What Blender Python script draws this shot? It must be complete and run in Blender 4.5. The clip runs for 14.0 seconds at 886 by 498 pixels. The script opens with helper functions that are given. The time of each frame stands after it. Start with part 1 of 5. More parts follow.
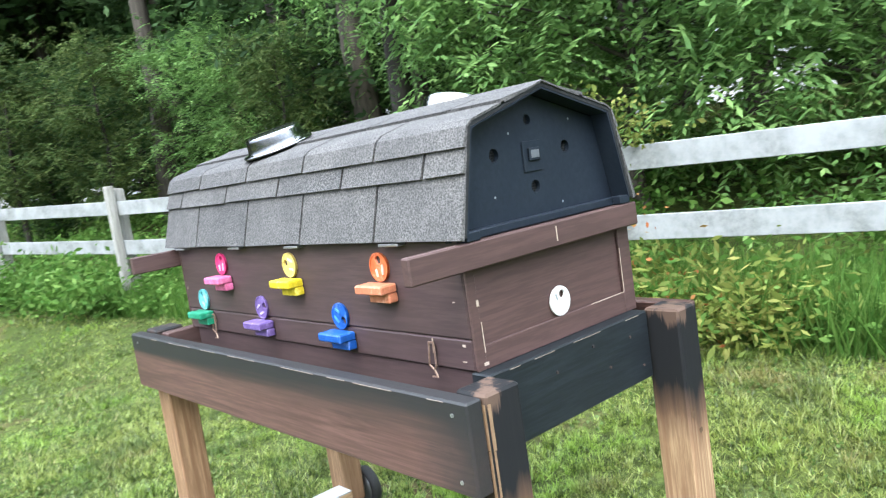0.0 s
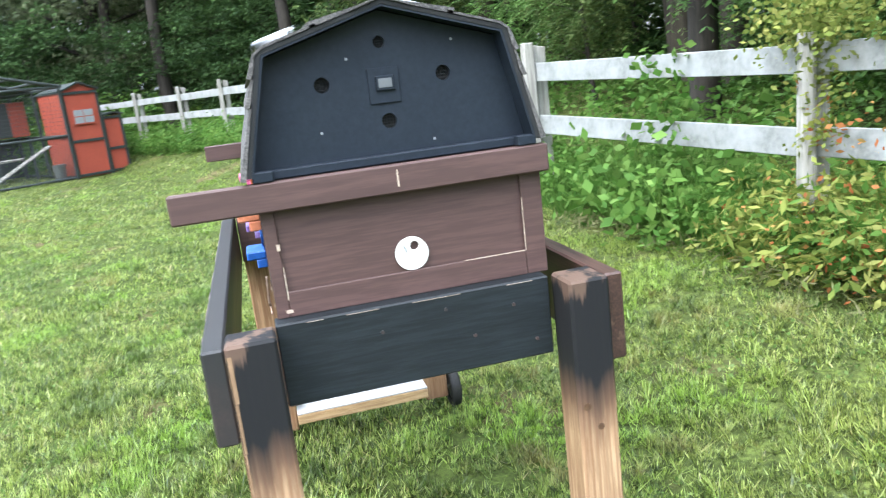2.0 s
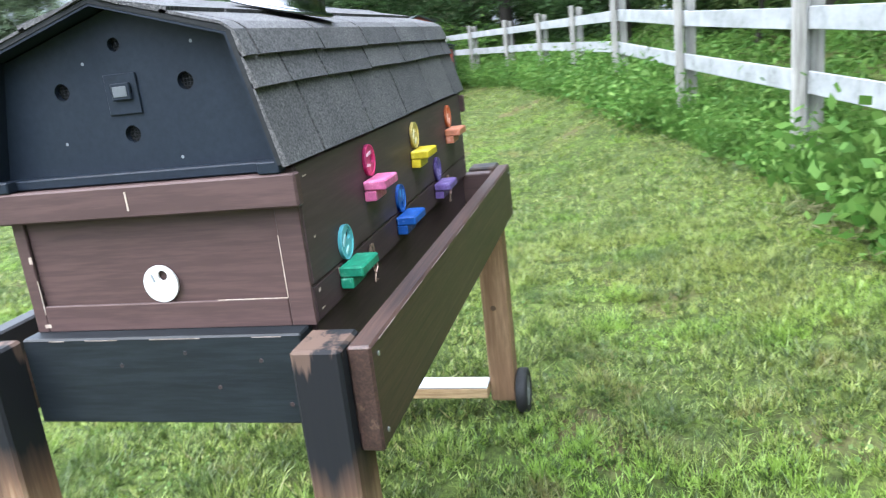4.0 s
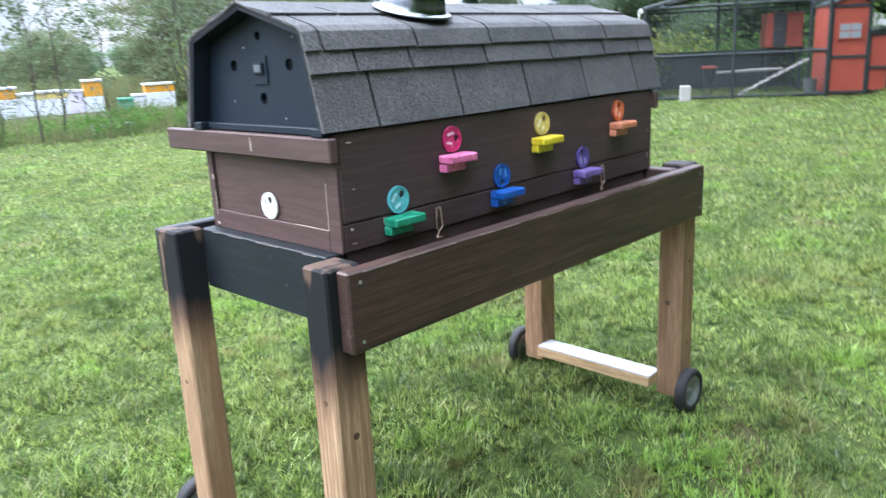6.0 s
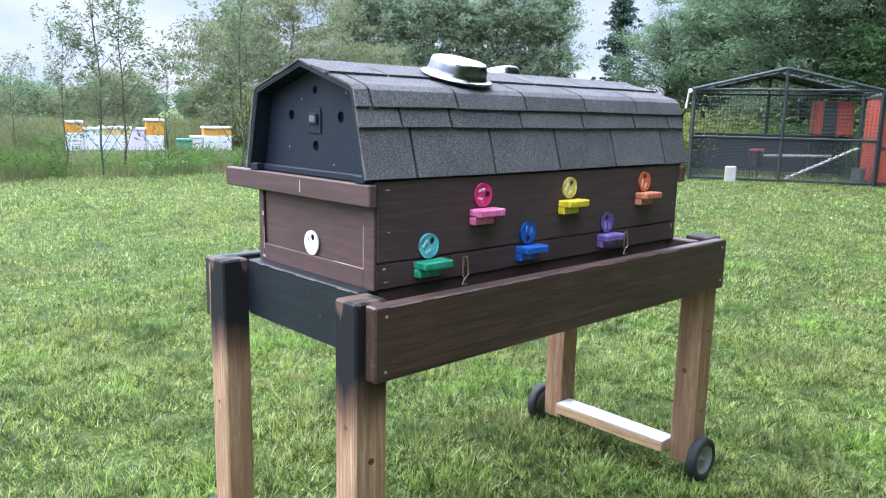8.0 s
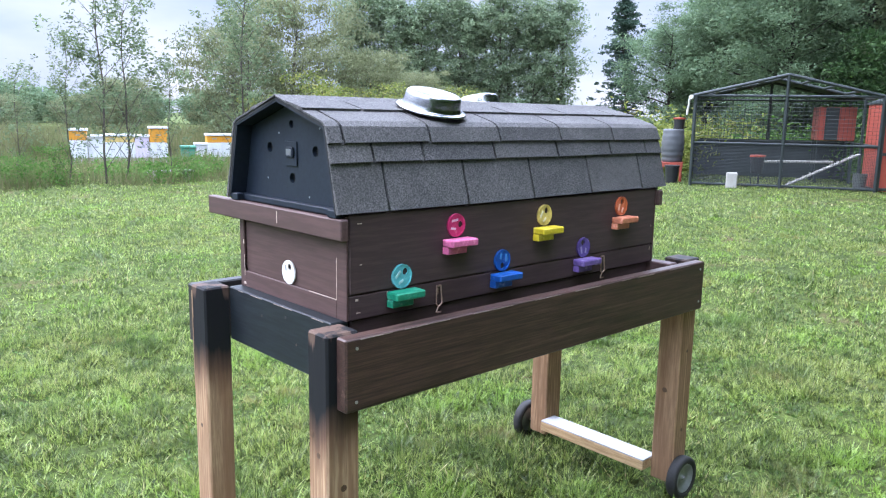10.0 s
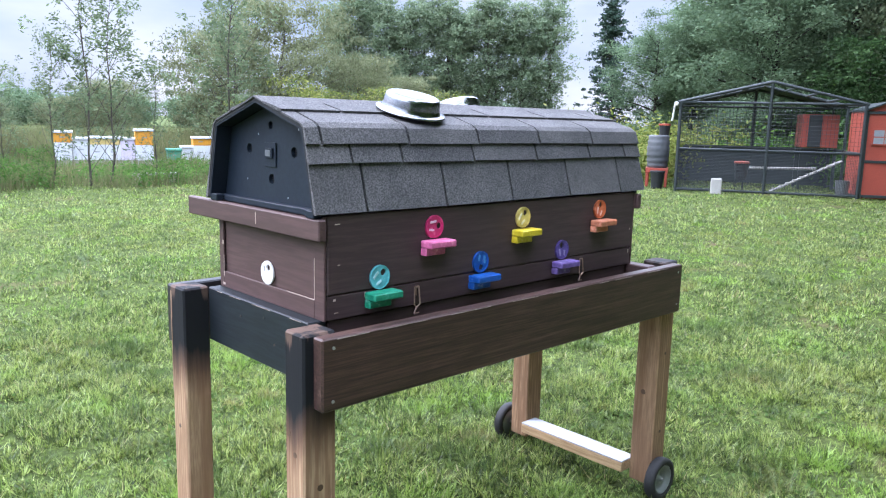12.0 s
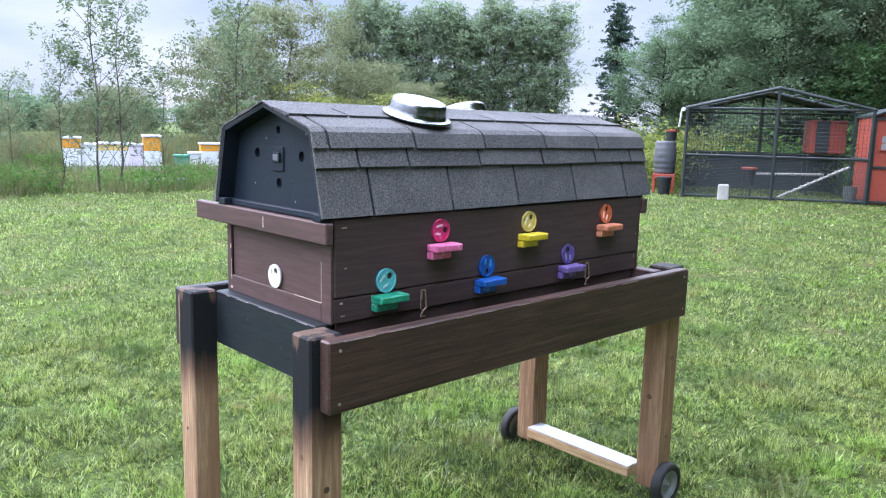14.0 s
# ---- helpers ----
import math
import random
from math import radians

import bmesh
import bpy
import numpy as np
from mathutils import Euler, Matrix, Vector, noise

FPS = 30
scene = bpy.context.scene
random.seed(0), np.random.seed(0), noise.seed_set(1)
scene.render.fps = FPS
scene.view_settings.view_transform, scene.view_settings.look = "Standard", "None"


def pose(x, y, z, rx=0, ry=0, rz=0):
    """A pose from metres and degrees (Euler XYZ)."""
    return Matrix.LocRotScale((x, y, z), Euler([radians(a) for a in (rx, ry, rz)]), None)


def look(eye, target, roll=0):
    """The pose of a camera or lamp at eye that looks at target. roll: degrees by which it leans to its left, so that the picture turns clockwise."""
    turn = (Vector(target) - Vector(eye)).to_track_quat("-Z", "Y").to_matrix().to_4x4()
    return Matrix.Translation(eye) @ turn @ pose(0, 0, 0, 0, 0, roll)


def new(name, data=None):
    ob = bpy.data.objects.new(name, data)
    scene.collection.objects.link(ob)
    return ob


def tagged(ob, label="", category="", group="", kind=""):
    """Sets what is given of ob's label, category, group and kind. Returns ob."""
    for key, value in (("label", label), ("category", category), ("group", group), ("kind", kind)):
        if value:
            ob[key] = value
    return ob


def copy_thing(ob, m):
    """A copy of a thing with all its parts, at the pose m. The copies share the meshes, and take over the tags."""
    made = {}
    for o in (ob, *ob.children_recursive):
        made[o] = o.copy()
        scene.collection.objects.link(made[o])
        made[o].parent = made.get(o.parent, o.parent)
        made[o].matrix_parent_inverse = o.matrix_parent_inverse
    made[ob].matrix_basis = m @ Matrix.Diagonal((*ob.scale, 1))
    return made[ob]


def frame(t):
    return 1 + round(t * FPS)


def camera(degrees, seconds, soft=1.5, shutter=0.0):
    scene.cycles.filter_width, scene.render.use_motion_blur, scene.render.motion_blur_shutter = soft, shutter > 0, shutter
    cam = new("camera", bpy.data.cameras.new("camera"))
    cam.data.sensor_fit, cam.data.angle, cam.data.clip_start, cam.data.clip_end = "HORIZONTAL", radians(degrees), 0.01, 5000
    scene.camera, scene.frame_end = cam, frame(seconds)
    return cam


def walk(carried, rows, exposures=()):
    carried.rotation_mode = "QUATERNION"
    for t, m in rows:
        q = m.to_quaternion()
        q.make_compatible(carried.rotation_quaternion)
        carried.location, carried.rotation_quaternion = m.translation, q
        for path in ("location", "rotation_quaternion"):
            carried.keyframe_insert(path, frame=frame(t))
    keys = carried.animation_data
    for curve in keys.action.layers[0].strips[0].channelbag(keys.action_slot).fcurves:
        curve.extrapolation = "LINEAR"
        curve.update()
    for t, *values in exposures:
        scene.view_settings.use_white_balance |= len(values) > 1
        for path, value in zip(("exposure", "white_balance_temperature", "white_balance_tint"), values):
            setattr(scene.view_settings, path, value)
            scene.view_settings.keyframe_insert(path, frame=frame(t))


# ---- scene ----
cam = camera(60.3, 14.0, soft=1.15, shutter=0.4)
PATH = [
    (0, (-0.941, 1.556, 1.289), (0.561, 0.256, 1.057), -8.4),
    (0.5, (-1.06, 1.416, 1.29), (0.55, 0.263, 1.011), -7.6),
    (0.6, (-1.074, 1.37, 1.278), (0.547, 0.236, 0.984), -7.1),
    (1, (-1.12, 1.118, 1.263), (0.544, 0.077, 0.88), -5.7),
    (1.5, (-1.231, 0.875, 1.266), (0.548, 0.065, 0.844), -6.8),
    (2, (-1.25, 0.622, 1.278), (0.649, 0.183, 0.831), -6.8),
    (2.2, (-1.196, 0.518, 1.267), (0.712, 0.139, 0.802), -6.5),
    (4.3, (-0.962, -0.528, 1.29), (0.844, 0.151, 0.763), -6.3),
    (4.5, (-0.975, -0.643, 1.279), (0.766, 0.182, 0.742), -6.2),
    (5, (-0.905, -0.859, 1.281), (0.698, 0.211, 0.747), -7.1),
    (5.5, (-0.828, -0.956, 1.301), (0.746, 0.145, 0.745), -6.6),
    (6, (-0.879, -1.116, 1.295), (0.507, 0.234, 0.789), -2.8),
    (6.5, (-0.933, -1.209, 1.313), (0.441, 0.181, 0.891), -0.7),
    (7, (-0.945, -1.222, 1.308), (0.424, 0.186, 0.932), 0.6),
    (7.5, (-0.955, -1.221, 1.307), (0.397, 0.203, 0.932), 1.4),
    (7.7, (-0.961, -1.226, 1.29), (0.384, 0.211, 0.935), 1.3),
    (10, (-0.924, -1.317, 1.368), (0.407, 0.137, 1.026), 1.0),
    (10.5, (-0.927, -1.33, 1.366), (0.42, 0.112, 1.042), 1.2),
    (11, (-0.922, -1.336, 1.364), (0.434, 0.098, 1.041), 1.4),
    (11.5, (-0.916, -1.342, 1.362), (0.447, 0.084, 1.034), 1.2),
    (12, (-0.917, -1.345, 1.362), (0.439, 0.088, 1.033), 1.4),
    (12.5, (-0.918, -1.346, 1.361), (0.429, 0.095, 1.032), 1.2),
    (13, (-0.916, -1.348, 1.361), (0.42, 0.103, 1.029), 1.0),
    (13.5, (-0.917, -1.348, 1.359), (0.422, 0.101, 1.032), 1.2),
    (14, (-0.923, -1.353, 1.358), (0.422, 0.094, 1.044), 1.4),
]
walk(cam, [(t, look(eye, target, roll)) for t, eye, target, roll in PATH], ((0.0, 1.87, 6900, 9), (2.2, 2.04, 6900, 10), (4.5, 1.99, 6550, 12), (5.2, 1.98, 6500, 12), (6.5, 1.82, 6400, 14), (10.0, 1.76, 6250, 19), (14.0, 1.70, 6250, 20)))

# ---- world, sun, exposure ----
world = bpy.data.worlds.new("overcast_sky")
scene.world = world
world.use_nodes = True
wn, wl = world.node_tree.nodes, world.node_tree.links
wn.clear()
w_out = wn.new("ShaderNodeOutputWorld")
w_bg = wn.new("ShaderNodeBackground")
w_sky = wn.new("ShaderNodeTexSky")
w_sky.sky_type, w_sky.sun_disc = "NISHITA", False
w_sky.sun_elevation, w_sky.sun_rotation = radians(48), radians(-32)
w_co = wn.new("ShaderNodeTexCoord")
w_map = wn.new("ShaderNodeMapping")
w_map.inputs["Scale"].default_value = (1.0, 1.0, 3.2)
w_noise = wn.new("ShaderNodeTexNoise")
w_noise.inputs["Scale"].default_value, w_noise.inputs["Detail"].default_value = 2.6, 6
w_ramp = wn.new("ShaderNodeValToRGB")
w_ramp.color_ramp.elements[0].position, w_ramp.color_ramp.elements[0].color = 0.36, (4.0, 5.2, 7.0, 1)
w_ramp.color_ramp.elements[1].position, w_ramp.color_ramp.elements[1].color = 0.66, (7.4, 8.1, 9.3, 1)
w_mix = wn.new("ShaderNodeMix")
w_mix.data_type = "RGBA"
w_mix.inputs["Factor"].default_value = 0.88
wl.new(w_co.outputs["Generated"], w_map.inputs["Vector"])
wl.new(w_map.outputs["Vector"], w_noise.inputs["Vector"])
wl.new(w_noise.outputs["Fac"], w_ramp.inputs["Fac"])
wl.new(w_sky.outputs["Color"], w_mix.inputs["A"])
wl.new(w_ramp.outputs["Color"], w_mix.inputs["B"])
# an overcast dome is about three times as bright overhead as at the horizon
w_sep = wn.new("ShaderNodeSeparateXYZ")
w_up = wn.new("ShaderNodeMapRange")
w_up.inputs["From Min"].default_value, w_up.inputs["From Max"].default_value = 0.16, 0.7
w_up.inputs["To Min"].default_value, w_up.inputs["To Max"].default_value = 0.044, 0.42
wl.new(w_co.outputs["Generated"], w_sep.inputs["Vector"])
wl.new(w_sep.outputs["Z"], w_up.inputs["Value"])
wl.new(w_up.outputs["Result"], w_bg.inputs["Strength"])
wl.new(w_mix.outputs["Result"], w_bg.inputs["Color"])
wl.new(w_bg.outputs["Background"], w_out.inputs["Surface"])

sun = new("sun", bpy.data.lights.new("sun", "SUN"))
sun.data.energy, sun.data.angle, sun.data.color = 0.8, radians(25), (1.0, 0.96, 0.9)
sun.matrix_world = look((-2.8, 4.5, 6), (0, 0, 0))

# ---- materials ----


def shader(name, rough=0.7, metal=0.0, spec=0.4):
    m = bpy.data.materials.new(name)
    m.use_nodes = True
    nt = m.node_tree
    b = nt.nodes["Principled BSDF"]
    b.inputs["Roughness"].default_value, b.inputs["Metallic"].default_value = rough, metal
    b.inputs["Specular IOR Level"].default_value = spec
    return m, nt, b


def coords(nt, scale, which="Object"):
    c, mp = nt.nodes.new("ShaderNodeTexCoord"), nt.nodes.new("ShaderNodeMapping")
    mp.inputs["Scale"].default_value = scale
    nt.links.new(c.outputs[which], mp.inputs["Vector"])
    return mp.outputs["Vector"]


def noise_fac(nt, vec, scale, detail=5, rough=0.6, distort=0.0):
    n = nt.nodes.new("ShaderNodeTexNoise")
    n.inputs["Scale"].default_value, n.inputs["Detail"].default_value = scale, detail
    n.inputs["Roughness"].default_value, n.inputs["Distortion"].default_value = rough, distort
    nt.links.new(vec, n.inputs["Vector"])
    return n.outputs["Fac"]


def ramp(nt, fac, stops):
    r = nt.nodes.new("ShaderNodeValToRGB")
    el = r.color_ramp.elements
    while len(el) < len(stops):
        el.new(0.5)
    for e, (p, c) in zip(el, stops):
        e.position, e.color = p, (*c, 1) if len(c) == 3 else c
    nt.links.new(fac, r.inputs["Fac"])
    return r.outputs["Color"]


def blend(nt, fac, a, b, kind="MIX"):
    x = nt.nodes.new("ShaderNodeMix")
    x.data_type, x.blend_type = "RGBA", kind
    for sock, v in ((x.inputs["Factor"], fac), (x.inputs["A"], a), (x.inputs["B"], b)):
        if isinstance(v, (int, float)):
            sock.default_value = v
        elif isinstance(v, tuple):
            sock.default_value = (*v, 1)
        else:
            nt.links.new(v, sock)
    return x.outputs["Result"]


def bump(nt, b, height, strength=0.3, dist=0.002):
    n = nt.nodes.new("ShaderNodeBump")
    n.inputs["Strength"].default_value, n.inputs["Distance"].default_value = strength, dist
    nt.links.new(height, n.inputs["Height"])
    nt.links.new(n.outputs["Normal"], b.inputs["Normal"])


BLACK, WHITE = (0, 0, 0), (1, 1, 1)


def mottled(name, c1, c2, scale=8.0, rough=0.7, metal=0.0, grain=120.0, bumpy=0.25, dist=0.001, spec=0.4, c3=None):
    """Two tones in blotches with a fine grain over them."""
    m, nt, b = shader(name, rough, metal, spec)
    v = coords(nt, (1, 1, 1))
    big = noise_fac(nt, v, scale)
    fine = noise_fac(nt, v, grain, 3)
    col = ramp(nt, big, [(0.32, c1), (0.68, c2)])
    col = blend(nt, ramp(nt, fine, [(0.3, (0.55, 0.55, 0.55)), (0.7, (0, 0, 0))]), col, c3 or tuple(0.6 * k for k in c1))
    nt.links.new(col, b.inputs["Base Color"])
    bump(nt, b, fine, bumpy, dist)
    return m


def timber(name, light, dark, axis, grain=30.0, rough=0.75, char=None, worn=None, bumpy=0.35, spec=0.3, run=0.07, rings=0.0, end=None):
    """Wood with grain along an axis; char=(z0, z1, colour): scorched from z0 up to full at z1; end=(x0, x1): scorched where x falls from x1 to x0."""
    m, nt, b = shader(name, rough, 0, spec)
    s = [1.0, 1.0, 1.0]
    s[axis] = run
    v = coords(nt, tuple(s))
    fibre = noise_fac(nt, v, grain, 6, 0.65, 1.2)
    streak = noise_fac(nt, v, grain * 4, 3, 0.7)
    flat = coords(nt, (1, 1, 1))
    blot = noise_fac(nt, flat, 5.0, 4)
    col = ramp(nt, fibre, [(0.3, dark), (0.55, light), (0.75, tuple(0.8 * k for k in light))])
    col = blend(nt, ramp(nt, streak, [(0.42, (0.5, 0.5, 0.5)), (0.6, BLACK)]), col, tuple(0.55 * k for k in dark))
    col = blend(nt, ramp(nt, blot, [(0.3, BLACK), (0.75, (0.45, 0.45, 0.45))]), col, dark)
    if rings:
        wv = nt.nodes.new("ShaderNodeTexWave")
        wv.wave_type, wv.rings_direction = "RINGS", "XYZ"[axis]
        wv.inputs["Scale"].default_value, wv.inputs["Distortion"].default_value = rings, 4.5
        wv.inputs["Detail"].default_value, wv.inputs["Detail Scale"].default_value = 2.0, 0.6
        nt.links.new(v, wv.inputs["Vector"])
        col = blend(nt, ramp(nt, wv.outputs["Fac"], [(0.55, BLACK), (0.95, (0.7, 0.7, 0.7))]), col, tuple(0.9 * k for k in dark))
    if char:
        z0, z1, c_mid, c_full = char
        sep = nt.nodes.new("ShaderNodeSeparateXYZ")
        nt.links.new(flat, sep.inputs["Vector"])
        add = nt.nodes.new("ShaderNodeMath")
        add.operation = "MULTIPLY_ADD"
        nt.links.new(noise_fac(nt, v, 22.0, 4), add.inputs[0])
        add.inputs[1].default_value = 0.16
        nt.links.new(sep.outputs["Z"], add.inputs[2])
        rng = nt.nodes.new("ShaderNodeMapRange")
        rng.inputs["From Min"].default_value, rng.inputs["From Max"].default_value = z0 + 0.08, z1 + 0.08
        nt.links.new(add.outputs[0], rng.inputs["Value"])
        col = blend(nt, ramp(nt, rng.outputs["Result"], [(0.0, BLACK), (0.55, (0.8, 0.8, 0.8))]), col, c_mid)
        col = blend(nt, ramp(nt, rng.outputs["Result"], [(0.45, BLACK), (1.0, (0.97, 0.97, 0.97))]), col, c_full)
        if end:
            tail = nt.nodes.new("ShaderNodeMath")
            tail.operation = "MULTIPLY_ADD"
            nt.links.new(noise_fac(nt, flat, 14.0, 4), tail.inputs[0])
            tail.inputs[1].default_value = 0.12
            nt.links.new(sep.outputs["X"], tail.inputs[2])
            er = nt.nodes.new("ShaderNodeMapRange")
            er.inputs["From Min"].default_value, er.inputs["From Max"].default_value = end[0] + 0.06, end[1] + 0.06
            er.inputs["To Min"].default_value, er.inputs["To Max"].default_value = 0.92, 0.0
            nt.links.new(tail.outputs[0], er.inputs["Value"])
            col = blend(nt, er.outputs["Result"], col, c_full)
    if worn:
        w = noise_fac(nt, v, 14.0, 5, 0.7)
        if len(worn) > 2:
            cap = nt.nodes.new("ShaderNodeMapRange")
            cap.inputs["From Min"].default_value, cap.inputs["From Max"].default_value = worn[2] + 0.08, worn[2] + 0.13
            cap.inputs["To Min"].default_value, cap.inputs["To Max"].default_value = -0.2, 0.06
            nt.links.new(add.outputs[0], cap.inputs["Value"])
            plus = nt.nodes.new("ShaderNodeMath")
            nt.links.new(w, plus.inputs[0])
            nt.links.new(cap.outputs["Result"], plus.inputs[1])
            w = plus.outputs[0]
        col = blend(nt, ramp(nt, w, [(worn[1], BLACK), (worn[1] + 0.08, (0.8, 0.8, 0.8))]), col, worn[0])
    nt.links.new(col, b.inputs["Base Color"])
    bump(nt, b, fibre, bumpy, 0.0015)
    return m


def leafy(name, c1, c2, c3, rough=0.6, size=0.6, thru=0.4):
    """Leaves that differ one by one and in patches."""
    m, nt, b = shader(name, rough, 0, 0.12)
    g = nt.nodes.new("ShaderNodeNewGeometry")
    col = ramp(nt, g.outputs["Random Per Island"], [(0.0, c1), (0.5, c2), (1.0, c3)])
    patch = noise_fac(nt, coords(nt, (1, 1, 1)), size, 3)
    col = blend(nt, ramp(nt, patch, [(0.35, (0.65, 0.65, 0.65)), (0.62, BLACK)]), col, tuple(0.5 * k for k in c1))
    nt.links.new(col, b.inputs["Base Color"])
    tr = nt.nodes.new("ShaderNodeBsdfTranslucent")
    nt.links.new(col, tr.inputs["Color"])
    mx = nt.nodes.new("ShaderNodeMixShader")
    mx.inputs["Fac"].default_value = thru
    nt.links.new(b.outputs["BSDF"], mx.inputs[1])
    nt.links.new(tr.outputs["BSDF"], mx.inputs[2])
    nt.links.new(mx.outputs["Shader"], nt.nodes["Material Output"].inputs["Surface"])
    return m


CHAR, SCORCH = (0.009, 0.011, 0.013), (0.09, 0.05, 0.035)
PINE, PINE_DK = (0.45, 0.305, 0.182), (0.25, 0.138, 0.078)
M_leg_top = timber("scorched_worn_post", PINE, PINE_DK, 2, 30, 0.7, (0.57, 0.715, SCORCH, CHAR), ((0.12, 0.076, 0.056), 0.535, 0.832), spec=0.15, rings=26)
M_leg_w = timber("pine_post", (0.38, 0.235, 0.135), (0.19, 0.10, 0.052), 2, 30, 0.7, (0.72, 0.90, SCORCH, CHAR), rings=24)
M_rail_b = timber("dark_stained_rail", (0.088, 0.046, 0.036), (0.022, 0.013, 0.011), 0, 60, 0.45, None, ((0.17, 0.105, 0.075), 0.575), spec=0.35, run=0.03)
M_rail_a = timber("rosy_stained_rail", (0.145, 0.078, 0.064), (0.065, 0.036, 0.031), 0, 36, 0.5, (0.79, 0.87, (0.05, 0.032, 0.028), (0.02, 0.02, 0.021)), None, spec=0.3, run=0.035, end=(-0.02, 0.15))
M_endboard = timber("charred_board", (0.016, 0.021, 0.025), (0.008, 0.010, 0.012), 1, 40, 0.5, None, ((0.06, 0.06, 0.06), 0.72), spec=0.25)
M_axle = timber("pine_bar", (0.50, 0.34, 0.19), (0.3, 0.18, 0.09), 1, 30, 0.7)
M_white = mottled("white_paint", (0.74, 0.73, 0.70), (0.62, 0.61, 0.58), 14, 0.5, grain=60)
M_brown = timber("brown_stain", (0.070, 0.044, 0.043), (0.056, 0.034, 0.035), 0, 26, 0.5, bumpy=0.12, spec=0.3)
M_brown_y = timber("brown_stain_cross", (0.088, 0.050, 0.045), (0.066, 0.038, 0.035), 1, 22, 0.55, None, None, bumpy=0.12, spec=0.3)
M_navy = mottled("blue_black_paint", (0.0115, 0.017, 0.026), (0.015, 0.0215, 0.031), 7, 0.5, grain=90, bumpy=0.15, spec=0.2)
M_felt = mottled("black_felt", (0.012, 0.013, 0.014), (0.022, 0.023, 0.024), 20, 0.9)
M_hole = mottled("dark_screen", (0.004, 0.004, 0.004), (0.008, 0.008, 0.008), 60, 0.9)
M_raw = mottled("bare_scratch", (0.40, 0.31, 0.24), (0.55, 0.46, 0.38), 60, 0.7)
M_steel = mottled("polished_steel", (0.25, 0.255, 0.26), (0.20, 0.203, 0.207), 9, 0.2, 1.0, grain=200, bumpy=0.04)
M_white_old = mottled("old_white_paint", (0.42, 0.415, 0.42), (0.34, 0.335, 0.34), 14, 0.6, grain=60, bumpy=0.3)
M_edge = mottled("bare_timber_edge", (0.21, 0.125, 0.07), (0.30, 0.19, 0.11), 40, 0.7, grain=60)
M_worn = mottled("worn_edge_wood", (0.20, 0.15, 0.12), (0.30, 0.25, 0.22), 40, 0.7)
M_knot = mottled("pine_knot", (0.07, 0.035, 0.018), (0.11, 0.06, 0.03), 90, 0.6)
M_display = mottled("dull_display", (0.13, 0.14, 0.15), (0.10, 0.11, 0.12), 60, 0.35)
M_zinc = mottled("zinc_screw", (0.45, 0.45, 0.45), (0.3, 0.3, 0.3), 80, 0.4, 0.8)
M_rubber = mottled("black_rubber", (0.012, 0.012, 0.013), (0.022, 0.021, 0.02), 30, 0.7)
M_rim = mottled("grey_wheel_metal", (0.30, 0.31, 0.32), (0.22, 0.22, 0.22), 30, 0.4, 0.6)
M_grey_pl = mottled("grey_plastic", (0.26, 0.28, 0.29), (0.20, 0.22, 0.23), 20, 0.4)


def shingle_material():
    m, nt, b = shader("granular_shingle", 0.9, 0, 0.35)
    v = coords(nt, (1, 1, 1))
    grit = noise_fac(nt, v, 260.0, 3, 0.8)
    blot = noise_fac(nt, v, 9.0, 4)
    oi = nt.nodes.new("ShaderNodeObjectInfo")
    tone = ramp(nt, oi.outputs["Random"], [(0.0, (0.040, 0.039, 0.040)), (0.5, (0.054, 0.052, 0.052)), (1.0, (0.072, 0.068, 0.066))])
    col = blend(nt, ramp(nt, grit, [(0.46, BLACK), (0.62, (0.75, 0.75, 0.75))]), tone, (0.20, 0.19, 0.182))
    col = blend(nt, ramp(nt, grit, [(0.36, (0.6, 0.6, 0.6)), (0.45, BLACK)]), col, (0.014, 0.014, 0.015))
    col = blend(nt, ramp(nt, blot, [(0.35, (0.4, 0.4, 0.4)), (0.7, BLACK)]), col, (0.03, 0.03, 0.032))
    nt.links.new(col, b.inputs["Base Color"])
    bump(nt, b, grit, 0.6, 0.002)
    return m


M_shingle = shingle_material()


def paint(name, c, pale=0.25):
    m, nt, b = shader(name, 0.45, 0, 0.45)
    v = coords(nt, (1, 1, 1))
    spots = noise_fac(nt, v, 45.0, 4, 0.7)
    wear = noise_fac(nt, v, 160.0, 3)
    lite = tuple(min(0.85, k + pale) for k in c)
    col = ramp(nt, spots, [(0.36, tuple(0.72 * k for k in c)), (0.56, c), (0.82, lite)])
    nt.links.new(col, b.inputs["Base Color"])
    bump(nt, b, wear, 0.12, 0.001)
    return m


M_pal = {k: paint(k + "_paint", c) for k, c in dict(
    teal=(0.10, 0.42, 0.45), green=(0.005, 0.22, 0.12), pink=(0.60, 0.13, 0.27), magenta=(0.55, 0.03, 0.14),
    yellow=(0.60, 0.45, 0.02), paleyellow=(0.62, 0.48, 0.14), orange=(0.55, 0.13, 0.045), salmon=(0.50, 0.17, 0.09),
    blue=(0.004, 0.08, 0.34), purple=(0.11, 0.07, 0.26), violet=(0.14, 0.085, 0.26), white=(0.62, 0.61, 0.58)).items()}

M_slot = {k: paint(k + "_pale_paint", c, 0.1) for k, c in dict(teal=(0.38, 0.62, 0.62), magenta=(0.75, 0.5, 0.58), paleyellow=(0.72, 0.66, 0.45), orange=(0.75, 0.45, 0.35), blue=(0.05, 0.22, 0.5), purple=(0.34, 0.28, 0.48), violet=(0.5, 0.42, 0.62)).items()}
M_copper = mottled("coppery_wire", (0.30, 0.19, 0.14), (0.42, 0.30, 0.24), 60, 0.4, 0.7)

